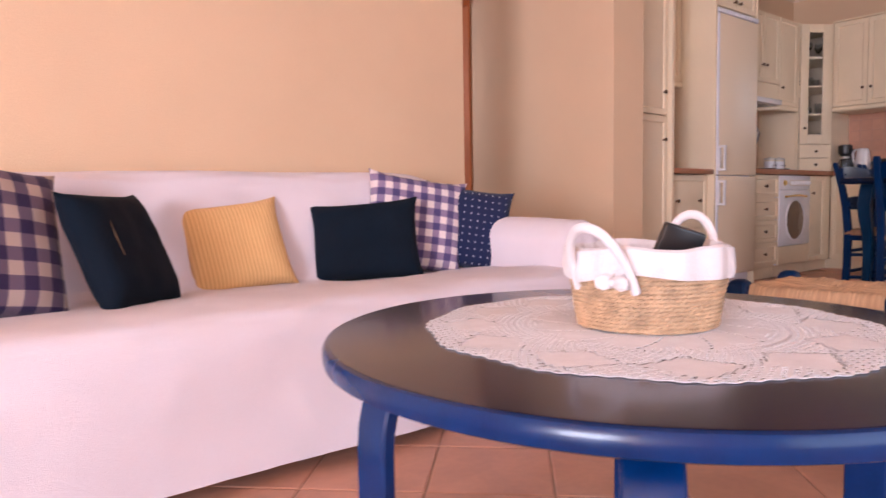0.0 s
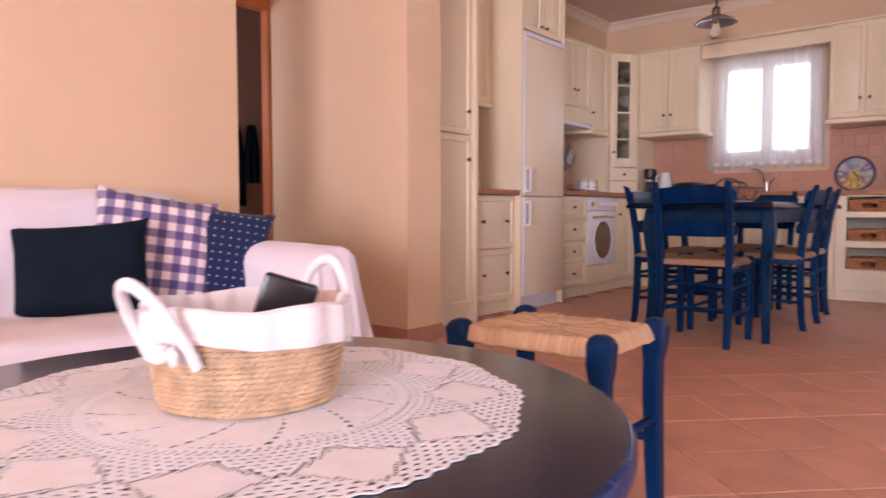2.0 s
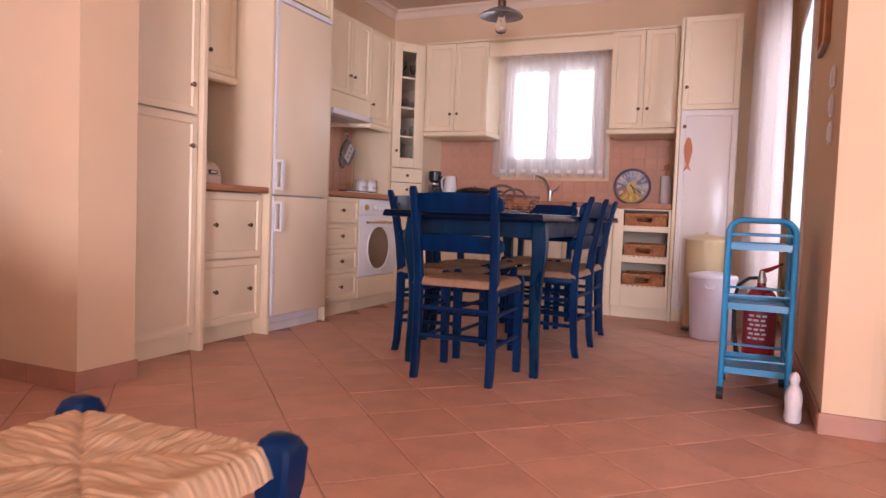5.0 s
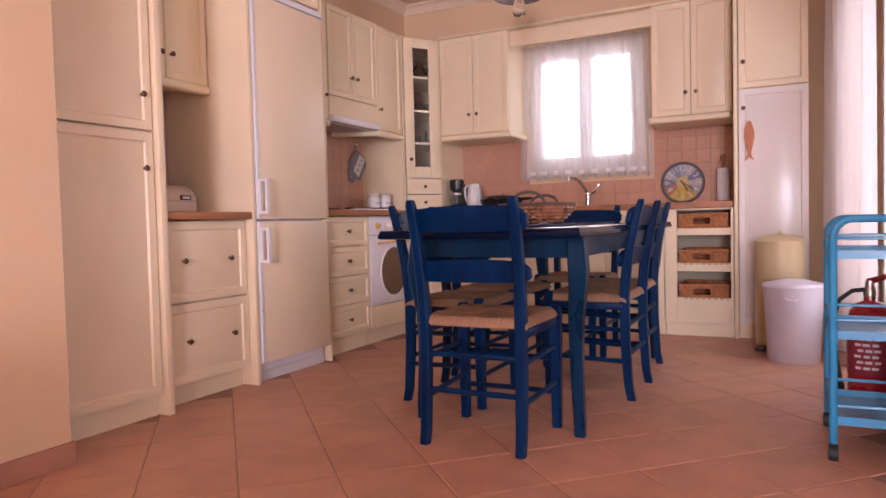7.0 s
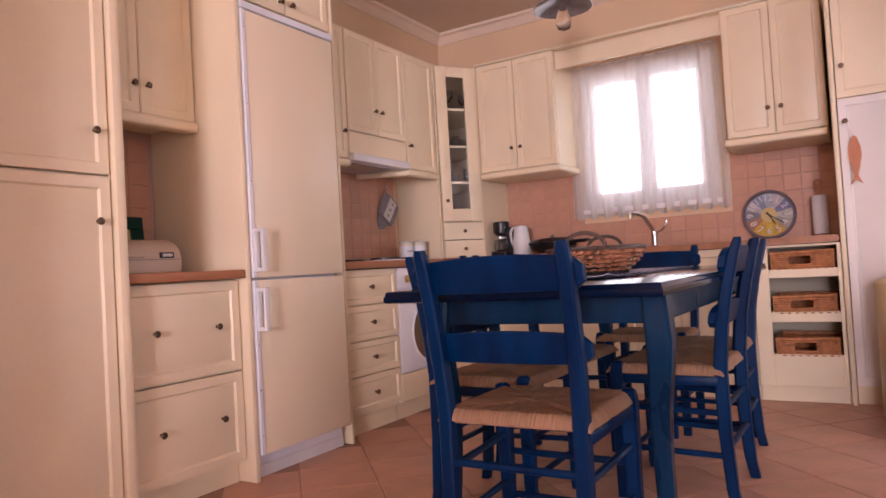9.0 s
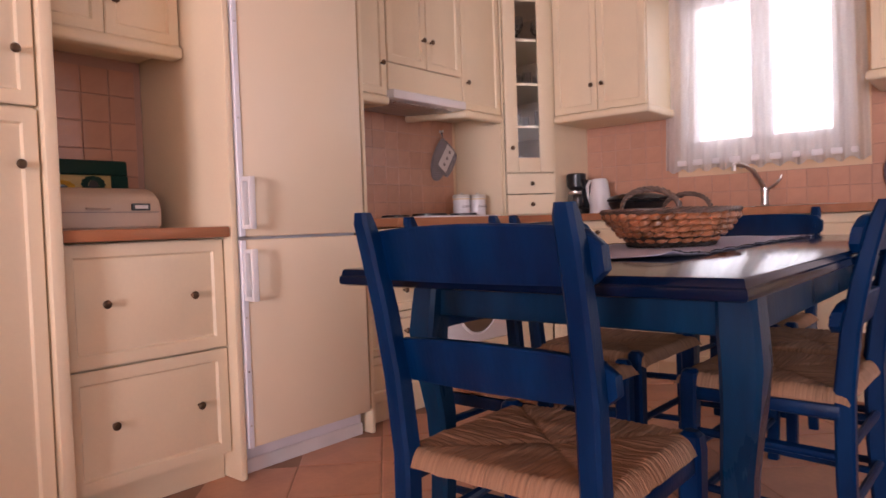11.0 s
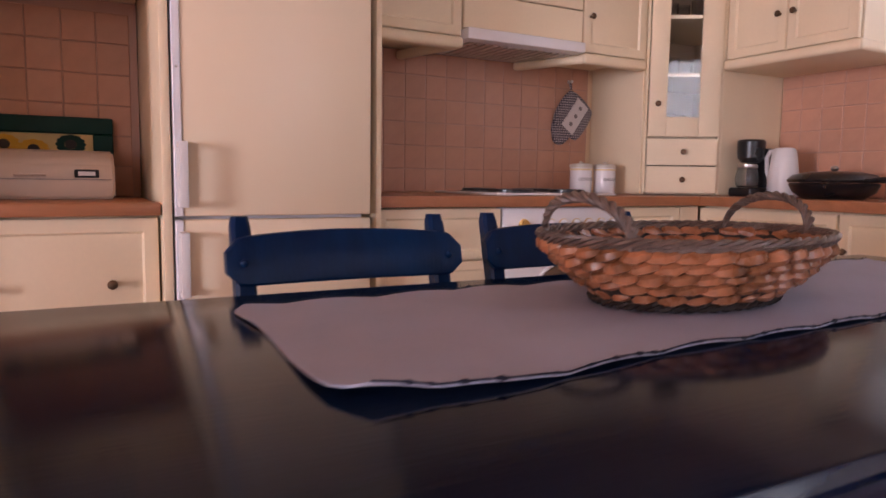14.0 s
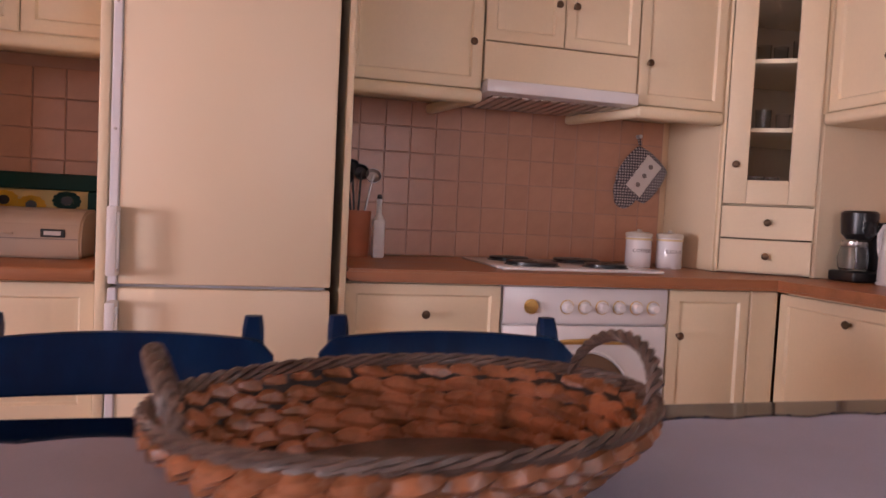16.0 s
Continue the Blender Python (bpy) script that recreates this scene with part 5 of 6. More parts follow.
def sofa_profile(t):
    pts = [(1.665, 0.035), (1.672, 0.20), (1.680, 0.33), (1.700, 0.395), (1.745, 0.425), (1.86, 0.432), (2.05, 0.420), (2.22, 0.405), (2.32, 0.400), (2.365, 0.43), (2.395, 0.52), (2.430, 0.64), (2.465, 0.745), (2.500, 0.79), (2.56, 0.803), (2.66, 0.798), (2.715, 0.77), (2.73, 0.60), (2.735, 0.05)]
    s = t * (len(pts) - 1)
    k = min(int(s), len(pts) - 2)
    f = s - k
    p0, p1, p2, p3 = pts[max(0, k - 1)], pts[k], pts[k + 1], pts[min(len(pts) - 1, k + 2)]
    return [0.5 * (2 * b + (c - a) * f + (2 * a - 5 * b + 4 * c - d) * f * f + (-a + 3 * b - 3 * c + d) * f ** 3) for a, b, c, d in zip(p0, p1, p2, p3)]


bm = B()


def sofa_pt(u, v):
    x = SX0 + (SX1 - SX0) * u
    y, z = sofa_profile(v)
    wr = 0.007 * noise.noise(Vector((x * 3.2, v * 16, 0.3))) + 0.004 * noise.noise(Vector((x * 9, v * 40, 1.3)))
    dip = 0.010 * math.sin(x * 3.1 + 0.6) * (0.5 < v < 0.9) + 0.006 * math.sin(x * 5.3)
    drop = max(0, (x - 2.30) / 0.30) ** 2 * (0.05 if v > 0.55 else 0.0)
    if v < 0.2:
        y += 0.010 * math.sin(x * 7 + 1.5 * math.sin(x * 3)) * (0.2 - v) / 0.2
    return (x, y - wr, z + wr + (dip - drop) * (1 if v > 0.35 else 0.3))


sheet(bm, sofa_pt, 130, 90)
part("throw", bm, SLIP, sf, "white cotton throw over seat and back")
part("frame", box(B(), SX0 + 0.02, 2.58, 1.72, 2.70, 0.06, 0.36, 0.02, 2), SLIP, sf)
bm = B()


def arm_pt(u, v):
    # v runs along the arm from its back to the front and down over the front end; u over the arm from inside to outside
    a = -0.15 + u * (math.pi + 0.15)
    xc, zc, r = 2.700, 0.52, 0.095
    inner = u < 0.08
    x = xc - r * math.cos(max(0, a)) * 1.05
    z = zc + r * math.sin(max(0, a)) * 1.15
    if inner:
        z = 0.40 + (zc - 0.40) * u / 0.08
    if u > 0.72:
        q = (u - 0.72) / 0.28
        z = zc + 0.08 - q * 0.45
        x = xc + r * 1.05 * (0.80 + 0.14 * min(1, q * 2.2)) + 0.035 * math.sin(math.pi * q) - 0.05 * q * q
    yb, yf = 2.70, 1.78
    s = v / 0.62
    if v <= 0.62:
        y = yb + (yf - yb) * s
        fold = 0.010 * math.sin(y * 21 + 2 * math.sin(y * 6)) * max(0, (u - 0.70) / 0.3)
        x += fold
        z -= 0.025 * s * math.sin(math.pi * min(1, u))
    else:
        q = (v - 0.62) / 0.38
        y = yf - 0.055 * math.sin(q * math.pi / 2)
        zt = z - 0.025 * math.sin(math.pi * min(1, u))
        z = zt - q * (zt - 0.13 - 0.03 * math.sin(9 * u))
        x += 0.012 * math.sin(30 * u + 1) * q + 0.05 * math.sin(math.pi * q * 0.9) * (u - 0.4) - 0.03 * q
        y += 0.018 * math.sin(26 * u) * q - 0.03 * q * q
    return (x, y, z + 0.004 * noise.noise(Vector((x * 12, y * 12, z * 12))))


sheet(bm, arm_pt, 70, 80)
part("arm_throw", bm, SLIP, sf, "white throw falling in folds over the rolled arm")
part("arm", box(B(), 2.625, 2.77, 1.83, 2.68, 0.05, 0.53, 0.05, 3), SLIP, sf)


def cushion(name, w, h, t, m, material, label, puff=1.0, seed=0):
    """A filled cushion: x across, z up from its lower edge, y through, with drawn-out corners."""
    bm = B()
    n = 26
    for side in (-1, 1):
        g = []
        for i in range(n + 1):
            row = []
            for j in range(n + 1):
                a, b = 2 * i / n - 1, 2 * j / n - 1
                k = (1 - a ** 4) * (1 - b ** 4)
                d = t / 2 * k ** 0.5
                pin = 1 - 0.085 * (1 - abs(a) ** 3) * b * b
                pin2 = 1 - 0.085 * (1 - abs(b) ** 3) * a * a
                wr = 0.006 * noise.noise(Vector((a * 3 + seed, b * 3, side))) * k
                row.append(bm.verts.new((a * w / 2 * pin2, side * (d + wr), h / 2 + b * h / 2 * pin)))
            g.append(row)
        for i in range(n):
            for j in range(n):
                f = (g[i][j], g[i + 1][j], g[i + 1][j + 1], g[i][j + 1])
                bm.faces.new(f if side < 0 else f[::-1])
    bmesh.ops.remove_doubles(bm, verts=bm.verts, dist=0.0004)
    ob = new(name, finish(bm, name, material, 60))
    ob.matrix_basis = m
    ORG[ob.name] = Vector((0, 0, 0))
    return tagged(ob, label, "cushion", "cushions on the sofa")


cushion("cushion", 0.37, 0.335, 0.11, pose(1.628, 2.335, 0.382, -22, -6, -4), CORD, "yellow corduroy cushion leaning on the sofa back", seed=1)
cushion("cushion", 0.42, 0.315, 0.12, pose(2.065, 2.262, 0.385, -15, -4, -34), NAVY, "plain navy blue cushion leaning on the gingham one", seed=2)
cushion("cushion", 0.42, 0.40, 0.11, pose(2.30, 2.315, 0.400, -12, 9, -22), GING, "blue and white gingham cushion leaning on the sofa back", seed=3)
cushion("cushion", 0.38, 0.355, 0.10, pose(2.515, 2.255, 0.395, -10, 9, -30), DOTS, "navy cushion with rows of small white dots", seed=4)
nc = cushion("cushion", 0.36, 0.36, 0.12, pose(1.245, 2.125, 0.392, -24, 1, 44), NAVY, "dark navy cushion with a zip, leaning on the gingham one", seed=5)
zp = B()
box(zp, -0.095, -0.092, -0.0585, -0.052, 0.15, 0.25, 0.001)
zo = new("zip", finish(zp, "zip", BRASS))
zo.parent = nc
tagged(zo, "thin metal zip")
cushion("cushion", 0.46, 0.44, 0.13, pose(0.855, 2.11, 0.400, -20, 9, 22), GING_B, "large brown and blue gingham cushion on the sofa", seed=6)


# ---------------------------------------------------------------- on the worktops and walls
bb = thing("bread_bin", (5.02, 3.08, 0.9), "beige roll-top bread bin on the worktop", "bread bin")
prof = [(2.975, 0.882), (2.970, 0.94), (2.985, 0.985), (3.02, 1.014), (3.07, 1.027), (3.17, 1.028), (3.18, 0.882)]
bm = B()
va = [bm.verts.new((4.765, y, z)) for y, z in prof]
vb = [bm.verts.new((5.190, y, z)) for y, z in prof]
for i in range(len(prof)):
    j = (i + 1) % len(prof)
    bm.faces.new((va[i], va[j], vb[j], vb[i]))
bm.faces.new(va)
bm.faces.new(vb[::-1])
bmesh.ops.bevel(bm, geom=[e for e in bm.edges], offset=0.007, segments=3, affect='EDGES')
part("body", bm, BREAD, bb)
part("lid_seam", box(B(), 4.775, 5.18, 2.9692, 2.9735, 0.9385, 0.9405), GREYTEXT, bb, "thin dark seam under the lid")
part("lid_grip", box(B(), 4.93, 5.01, 2.960, 2.974, 0.949, 0.956, 0.003, 2), BREAD, bb)
lp = part("label_plate", box(B(), 5.082, 5.147, 2.966, 2.976, 0.945, 0.969, 0.002), BLACK, bb, "black label plate with pale lettering bars")
part("lettering", box(B(), 5.092, 5.137, 2.9645, 2.9658, 0.951, 0.963), PAPER, lp)

pf = thing("sunflower_tray", (5.02, 3.24, 0.88), "dark green framed picture of sunflowers leaning on the tiles", "picture")
T = pose(4.992, 3.235, 0.884, -5, 0, 0) @ Matrix.Diagonal((1, 1, 0.91, 1))
for q in ((-0.21, 0.21, 0.0, 0.05), (-0.21, 0.21, 0.222, 0.282), (-0.21, -0.15, 0.05, 0.222), (0.15, 0.21, 0.05, 0.222)):
    bm = box(B(), q[0], q[1], -0.012, 0.012, q[2], q[3], 0.004)
    bmesh.ops.transform(bm, matrix=T, verts=bm.verts)
    part("frame", bm, GREEN, pf)
bm = box(B(), -0.15, 0.15, 0.0, 0.008, 0.05, 0.222)
bmesh.ops.transform(bm, matrix=T, verts=bm.verts)
pp = part("painting", bm, PALEYELLOW, pf, "painted sunflowers on pale yellow")
for x, z in ((-0.02, 0.165), (0.085, 0.185), (-0.10, 0.18)):
    bm = B()
    for k in range(12):
        bmesh.ops.create_circle(bm, cap_ends=True, segments=8, radius=0.012, matrix=T @ Matrix.Translation((x + 0.03 * math.cos(k * 0.5236), -0.0012, z + 0.026 * math.sin(k * 0.5236))) @ pose(0, 0, 0, 90) @ Matrix.Diagonal((1.3, 0.8, 1, 1)))
    part("petals", bm, SUNYELLOW if x < 0.05 else GREEN, pp)
    bm = B()
    bmesh.ops.create_circle(bm, cap_ends=True, segments=16, radius=0.017, matrix=T @ Matrix.Translation((x, -0.0024, z)) @ pose(0, 0, 0, 90))
    part("flower_heart", bm, BLACK, pp)

hb = thing("hob", (6.76, 3.1, 0.9), "white electric hob with four black plates", "hob")
part("hob_plate", box(B(), 6.47, 7.06, 2.84, 3.34, 0.8985, 0.908, 0.004, 2), ENAMEL, hb)
for x, y, r in ((6.62, 2.97, 0.09), (6.90, 2.97, 0.075), (6.62, 3.21, 0.075), (6.90, 3.21, 0.09)):
    part("hot_plate", lathe(B(), [(r + 0.008, 0), (r + 0.008, 0.003), (r, 0.004), (r, 0.012), (r - 0.006, 0.014), (0.02, 0.014), (0.018, 0.011), (0.001, 0.011)], (x, y, 0.908), 28), BLACK, hb)

for x, y, s in ((7.150, 3.18, "COFFEE"), (7.272, 3.155, "SUGAR")):
    c = thing("canister", (x, y, 0.9), "white enamel canister lettered " + s.lower(), "canister", "canisters beside the hob")
    part("jar", lathe(B(), [(0.048, 0), (0.050, 0.004), (0.050, 0.118), (0.046, 0.124)], (x, y, 0.8985), 28), ENAMEL, c)
    lid = part("lid", lathe(B(), [(0.052, 0.120), (0.053, 0.128), (0.050, 0.136), (0.030, 0.140), (0.010, 0.141), (0.009, 0.148), (0.001, 0.150)], (x, y, 0.8985), 28), LIDBEIGE, c, "beige metal lid")
    part("band", lathe(B(), [(0.0515, 0.108), (0.0525, 0.111), (0.0515, 0.116)], (x, y, 0.8985), 28), CREAMBIN, c)
    words(s, 0.020, Matrix.Translation((x - 0.014, y - 0.0498, 0.965)) @ pose(0, 0, 0, 90, 0, -16), c, GREYTEXT)

ut = thing("utensil_pot", (6.04, 3.28, 0.9), "terracotta pot holding ladles and cooking utensils", "pot")
part("pot", lathe(B(), [(0.048, 0), (0.055, 0.17), (0.050, 0.17), (0.044, 0.01), (0.001, 0.01)], (6.04, 3.28, 0.8985), 24), TERRA, ut)
for k, (dx, dy, ln, r) in enumerate(((0.055, -0.02, 0.30, 0.030), (-0.02, 0.01, 0.33, 0.028), (0.01, -0.015, 0.31, 0.030), (-0.04, -0.01, 0.29, 0.026))):
    p0, p1 = Vector((6.04, 3.28, 0.915)), Vector((6.04 + dx, 3.28 + dy, 0.90 + ln))
    bm = rod(B(), p0, p1, 0.004, seg=8)
    lathe(bm, [(0.001, -r * 0.8), (r * 0.8, -r * 0.5), (r, 0), (r * 0.92, 0), (r * 0.7, -r * 0.42), (0.001, -r * 0.7)], p1, 16, pose(0, 0, 0, 60 if k == 0 else 80, 20 * k, 0))
    part("ladle", bm, STEEL if k == 0 else BLACK, ut, "steel ladle" if k == 0 else "black cooking spoon")
bt = thing("oil_bottle", (6.115, 3.22, 0.9), "square white bottle with a slim neck and stopper", "bottle")
bm = B()
box(bm, 6.093, 6.137, 3.198, 3.242, 0.8985, 1.04, 0.008, 2)
lathe(bm, [(0.021, 0.138), (0.010, 0.160), (0.009, 0.20), (0.011, 0.203), (0.011, 0.212), (0.008, 0.213)], (6.115, 3.22, 0.9), 16)
part("bottle", bm, WHITE, bt)
part("stopper", lathe(B(), [(0.007, 0.213), (0.009, 0.218), (0.008, 0.228), (0.001, 0.230)], (6.115, 3.22, 0.9), 12), BLACK, bt)

mt = thing("oven_mitt", (7.25, 3.39, 1.14), "grey checked oven mitt behind a square printed pot holder", "oven mitt")


def quilt(w, h, thick, m, corner=0.25):
    """A padded piece in x and z about its middle, rounded at the corners, lying in front of y = 0."""
    bm = B()

    def f(u, v, bulge):
        a, b = 2 * u - 1, 2 * v - 1
        k = 1 - corner * (a * b) ** 2 * 0.6
        pad = max(0.0, (1 - a ** 6) * (1 - b ** 6)) ** 0.5
        puff = 0.0012 * math.sin(a * 16) * math.sin(b * 16)
        return (a * w / 2 * k, -bulge * (thick * pad + puff * pad), b * h / 2 * k)
    sheet(bm, lambda u, v: f(u, v, 1.0), 18, 18)
    sheet(bm, lambda u, v: f(u, v, 0.0), 18, 18)
    bmesh.ops.remove_doubles(bm, verts=bm.verts, dist=0.0006)
    bmesh.ops.transform(bm, matrix=m, verts=bm.verts)
    return bm


part("mitt", quilt(0.13, 0.21, 0.014, pose(7.218, 3.411, 1.235, 0, 20, 0), 0.6), GREYGING, mt)
HM = pose(7.268, 3.396, 1.280, 0, 36, 0)
part("pot_holder", quilt(0.205, 0.205, 0.010, HM), GREYGING, mt)
pp2 = part("pale_panel", quilt(0.086, 0.165, 0.004, HM @ Matrix.Translation((0.008, -0.0095, 0)), 0.0), PAPER, mt, "pale printed panel")
for dz in (-0.048, 0.0, 0.048):
    part("motif", lathe(B(), [(0.011, 0), (0.010, 0.0008), (0.001, 0.001)], seg=10, m=HM @ Matrix.Translation((0.008, -0.0138, dz)) @ pose(0, 0, 0, 90)), GREYTEXT, pp2, "small dark printed motif")
part("loop", tube(B(), [(7.252, 3.398, 1.405), (7.246, 3.400, 1.425), (7.25, 3.402, 1.445), (7.256, 3.400, 1.425), (7.258, 3.398, 1.405)], 0.003, 6), GREYGING, mt)
part("hook", lathe(B(), [(0.012, 0), (0.006, 0.008), (0.006, 0.02), (0.009, 0.026), (0.001, 0.028)], (7.251, 3.416, 1.442), 10, pose(0, 0, 0, 90)), WHITE, mt)

cm = thing("coffee_maker", (7.80, 2.77, 0.8985), "black drip coffee maker with a glass jug", "coffee maker")
part("base", box(B(), 7.71, 7.90, 2.70, 2.84, 0.8985, 0.945, 0.012, 3), BLACK, cm)
part("tower", box(B(), 7.84, 7.90, 2.705, 2.835, 0.945, 1.15, 0.01, 2), BLACK, cm)
part("filter_head", lathe(B(), [(0.045, 1.075), (0.066, 1.10), (0.070, 1.16), (0.070, 1.185), (0.06, 1.195), (0.001, 1.197)], (7.79, 2.77, 0), 24), BLACK, cm)
jug = part("jug", lathe(B(), [(0.05, 0.947), (0.058, 0.96), (0.060, 1.00), (0.048, 1.05), (0.046, 1.068), (0.043, 1.068), (0.056, 1.0), (0.054, 0.955), (0.001, 0.951)], (7.77, 2.77, 0), 24), DIMGLASS, cm, "clear glass jug")
part("jug_band", lathe(B(), [(0.0475, 1.045), (0.050, 1.05), (0.049, 1.066), (0.046, 1.066)], (7.77, 2.77, 0), 24), STEEL, jug)
kt = thing("kettle", (7.83, 2.60, 0.8985), "white plastic electric kettle", "kettle")
part("body", lathe(B(), [(0.070, 0.904), (0.076, 0.92), (0.074, 1.0), (0.062, 1.10), (0.055, 1.135), (0.045, 1.148), (0.001, 1.152)], (7.83, 2.60, 0), 28), WHITE, kt)
part("base", lathe(B(), [(0.078, 0.8985), (0.080, 0.903), (0.078, 0.912)], (7.83, 2.60, 0), 28), WHITE, kt)
bm = B()
tube(bm, [(7.83, 2.65, 1.135), (7.83, 2.68, 1.135), (7.83, 2.70, 1.10), (7.83, 2.695, 1.03), (7.83, 2.67, 0.96)], [0.011, 0.011, 0.012, 0.011, 0.009], 8)
part("handle", bm, WHITE, kt)
SMALLER = Matrix.Diagonal((0.86, 0.86, 0.86, 1.0))
for ob, px0, py0 in ((cm, 7.80, 2.77), (kt, 7.83, 2.63)):
    ob.matrix_basis = Matrix.Translation((px0, py0, 0.8985)) @ SMALLER
gp = thing("sandwich_grill", (7.78, 2.37, 0.9), "flat black electric grill with a handle", "grill")
part("lower_shell", lathe(B(), [(0.11, 0.8985), (0.15, 0.925), (0.165, 0.955), (0.16, 0.962), (0.001, 0.962)], (7.78, 2.37, 0), 32), BLACK, gp)
part("lid", lathe(B(), [(0.168, 0.964), (0.172, 0.975), (0.15, 0.995), (0.09, 1.008), (0.001, 1.011)], (7.78, 2.37, 0), 32), BLACK, gp)
bm = B()
tube(bm, [(7.72, 2.21, 0.972), (7.70, 2.15, 0.976), (7.73, 2.11, 0.978), (7.80, 2.11, 0.978), (7.83, 2.15, 0.976), (7.82, 2.21, 0.972)], 0.009, 8)
part("handle", bm, BLACK, gp)
part("lid_knob", lathe(B(), [(0.01, 1.01), (0.015, 1.02), (0.012, 1.03), (0.001, 1.032)], (7.78, 2.37, 0), 14), STEEL, gp)

tp = thing("kitchen_tap", (7.98, 1.72, 0.9), "pale mixer tap with a long raised spout", "tap")
part("tap_body", lathe(B(), [(0.028, 0.8985), (0.026, 0.91), (0.020, 0.915), (0.020, 0.985), (0.024, 0.99), (0.024, 1.005), (0.001, 1.01)], (7.98, 1.72, 0), 18), STEEL, tp)
bm = B()
tube(bm, [(7.98, 1.72, 0.995), (7.95, 1.735, 1.04), (7.91, 1.76, 1.10), (7.87, 1.79, 1.125), (7.83, 1.825, 1.135), (7.82, 1.832, 1.125), (7.82, 1.833, 1.10)], [0.013, 0.0125, 0.012, 0.0115, 0.0115, 0.012, 0.013], 10)
part("spout", bm, STEEL, tp)
bm = B()
tube(bm, [(7.98, 1.70, 1.0), (7.97, 1.66, 1.02), (7.965, 1.635, 1.055), (7.965, 1.632, 1.07)], [0.008, 0.007, 0.007, 0.006], 8)
part("lever", bm, STEEL, tp)
snk = thing("sink", (7.80, 1.72, 0.9), "steel inset kitchen sink with a drainer", "sink")
bm = B()
box(bm, 7.58, 8.02, 1.30, 1.36, 0.8985, 0.903, 0.002)
box(bm, 7.58, 8.02, 2.02, 2.08, 0.8985, 0.903, 0.002)
box(bm, 7.58, 7.62, 1.36, 2.02, 0.8985, 0.903, 0.002)
box(bm, 7.93, 8.02, 1.36, 2.02, 0.8985, 0.903, 0.002)
part("sink_rim", bm, STEEL, snk)

# clock leaning on the tiles
ck = thing("wall_clock", (8.03, 1.02, 0.9), "round clock with coloured wedges and large white numerals", "clock")
KM = Matrix.Translation((8.055, 1.022, 1.057)) @ pose(0, 0, 0, 84, 0, -90)
bm = lathe(B(), [(0.157, -0.012), (0.157, 0.008), (0.152, 0.014), (0.142, 0.014), (0.138, 0.006), (0.138, -0.012)], seg=48, m=KM)
part("clock_rim", bm, mat("grey_violet_rim", (0.16, 0.11, 0.13), 0.5, vary=0.1), ck)
cols = [(0.42, 0.46, 0.55), (0.55, 0.50, 0.50), (0.22, 0.22, 0.36), (0.55, 0.52, 0.48), (0.40, 0.36, 0.33), (0.62, 0.36, 0.04), (0.68, 0.46, 0.06), (0.66, 0.38, 0.05), (0.45, 0.22, 0.12), (0.24, 0.22, 0.26), (0.55, 0.50, 0.52), (0.28, 0.30, 0.42)]
for k, c in enumerate(cols):
    bm = B()
    a0 = radians(90 - 30 * k + 15)
    vs = [bm.verts.new((0.04 * math.cos(a0 - radians(30) * q / 4), 0.04 * math.sin(a0 - radians(30) * q / 4), 0.0)) for q in range(5)]
    ws = [bm.verts.new((0.138 * math.cos(a0 - radians(30) * q / 4), 0.138 * math.sin(a0 - radians(30) * q / 4), 0.0)) for q in range(5)]
    for q in range(4):
        bm.faces.new((vs[q], vs[q + 1], ws[q + 1], ws[q]))
    bmesh.ops.transform(bm, matrix=KM, verts=bm.verts)
    w = part("wedge", bm, mat("clock_wedge", c, 0.55, vary=0.12, scale=30), ck)
    am = radians(90 - 30 * k)
    num = str(12 if k == 0 else k)
    words(num, 0.056, KM @ Matrix.Translation((0.105 * math.cos(am), 0.105 * math.sin(am), 0.002)) @ pose(0, 0, 0, 0, 0, -30 * k if k not in (4, 5, 6, 7, 8) else 180 - 30 * k), ck, PAPER, "numeral")
bm = lathe(B(), [(0.046, 0), (0.046, 0.004), (0.001, 0.005)], seg=28, m=KM)
part("clock_centre", bm, PALEYELLOW, ck, "yellow ochre centre")
for ln, an, w in ((0.10, -35, 0.006), (0.07, -60, 0.008)):
    bm = box(B(), -0.02, ln, -w / 2, w / 2, 0.006, 0.009)
    bmesh.ops.transform(bm, matrix=KM @ pose(0, 0, 0, 0, 0, an), verts=bm.verts)
    part("clock_arm", bm, BLACK, ck)

ph = thing("paper_roll_holder", (7.99, 0.735, 0.9), "wooden stand with a white paper towel roll", "paper towel")
part("stand", lathe(B(), [(0.055, 0.8985), (0.055, 0.912), (0.010, 0.914), (0.009, 1.19), (0.018, 1.20), (0.022, 1.22), (0.014, 1.24), (0.001, 1.245)], (7.99, 0.735, 0), 20), WOODTOP, ph)
part("paper_roll", lathe(B(), [(0.012, 0.915), (0.042, 0.915), (0.042, 1.145), (0.012, 1.145)], (7.99, 0.735, 0), 24), PAPER, ph)

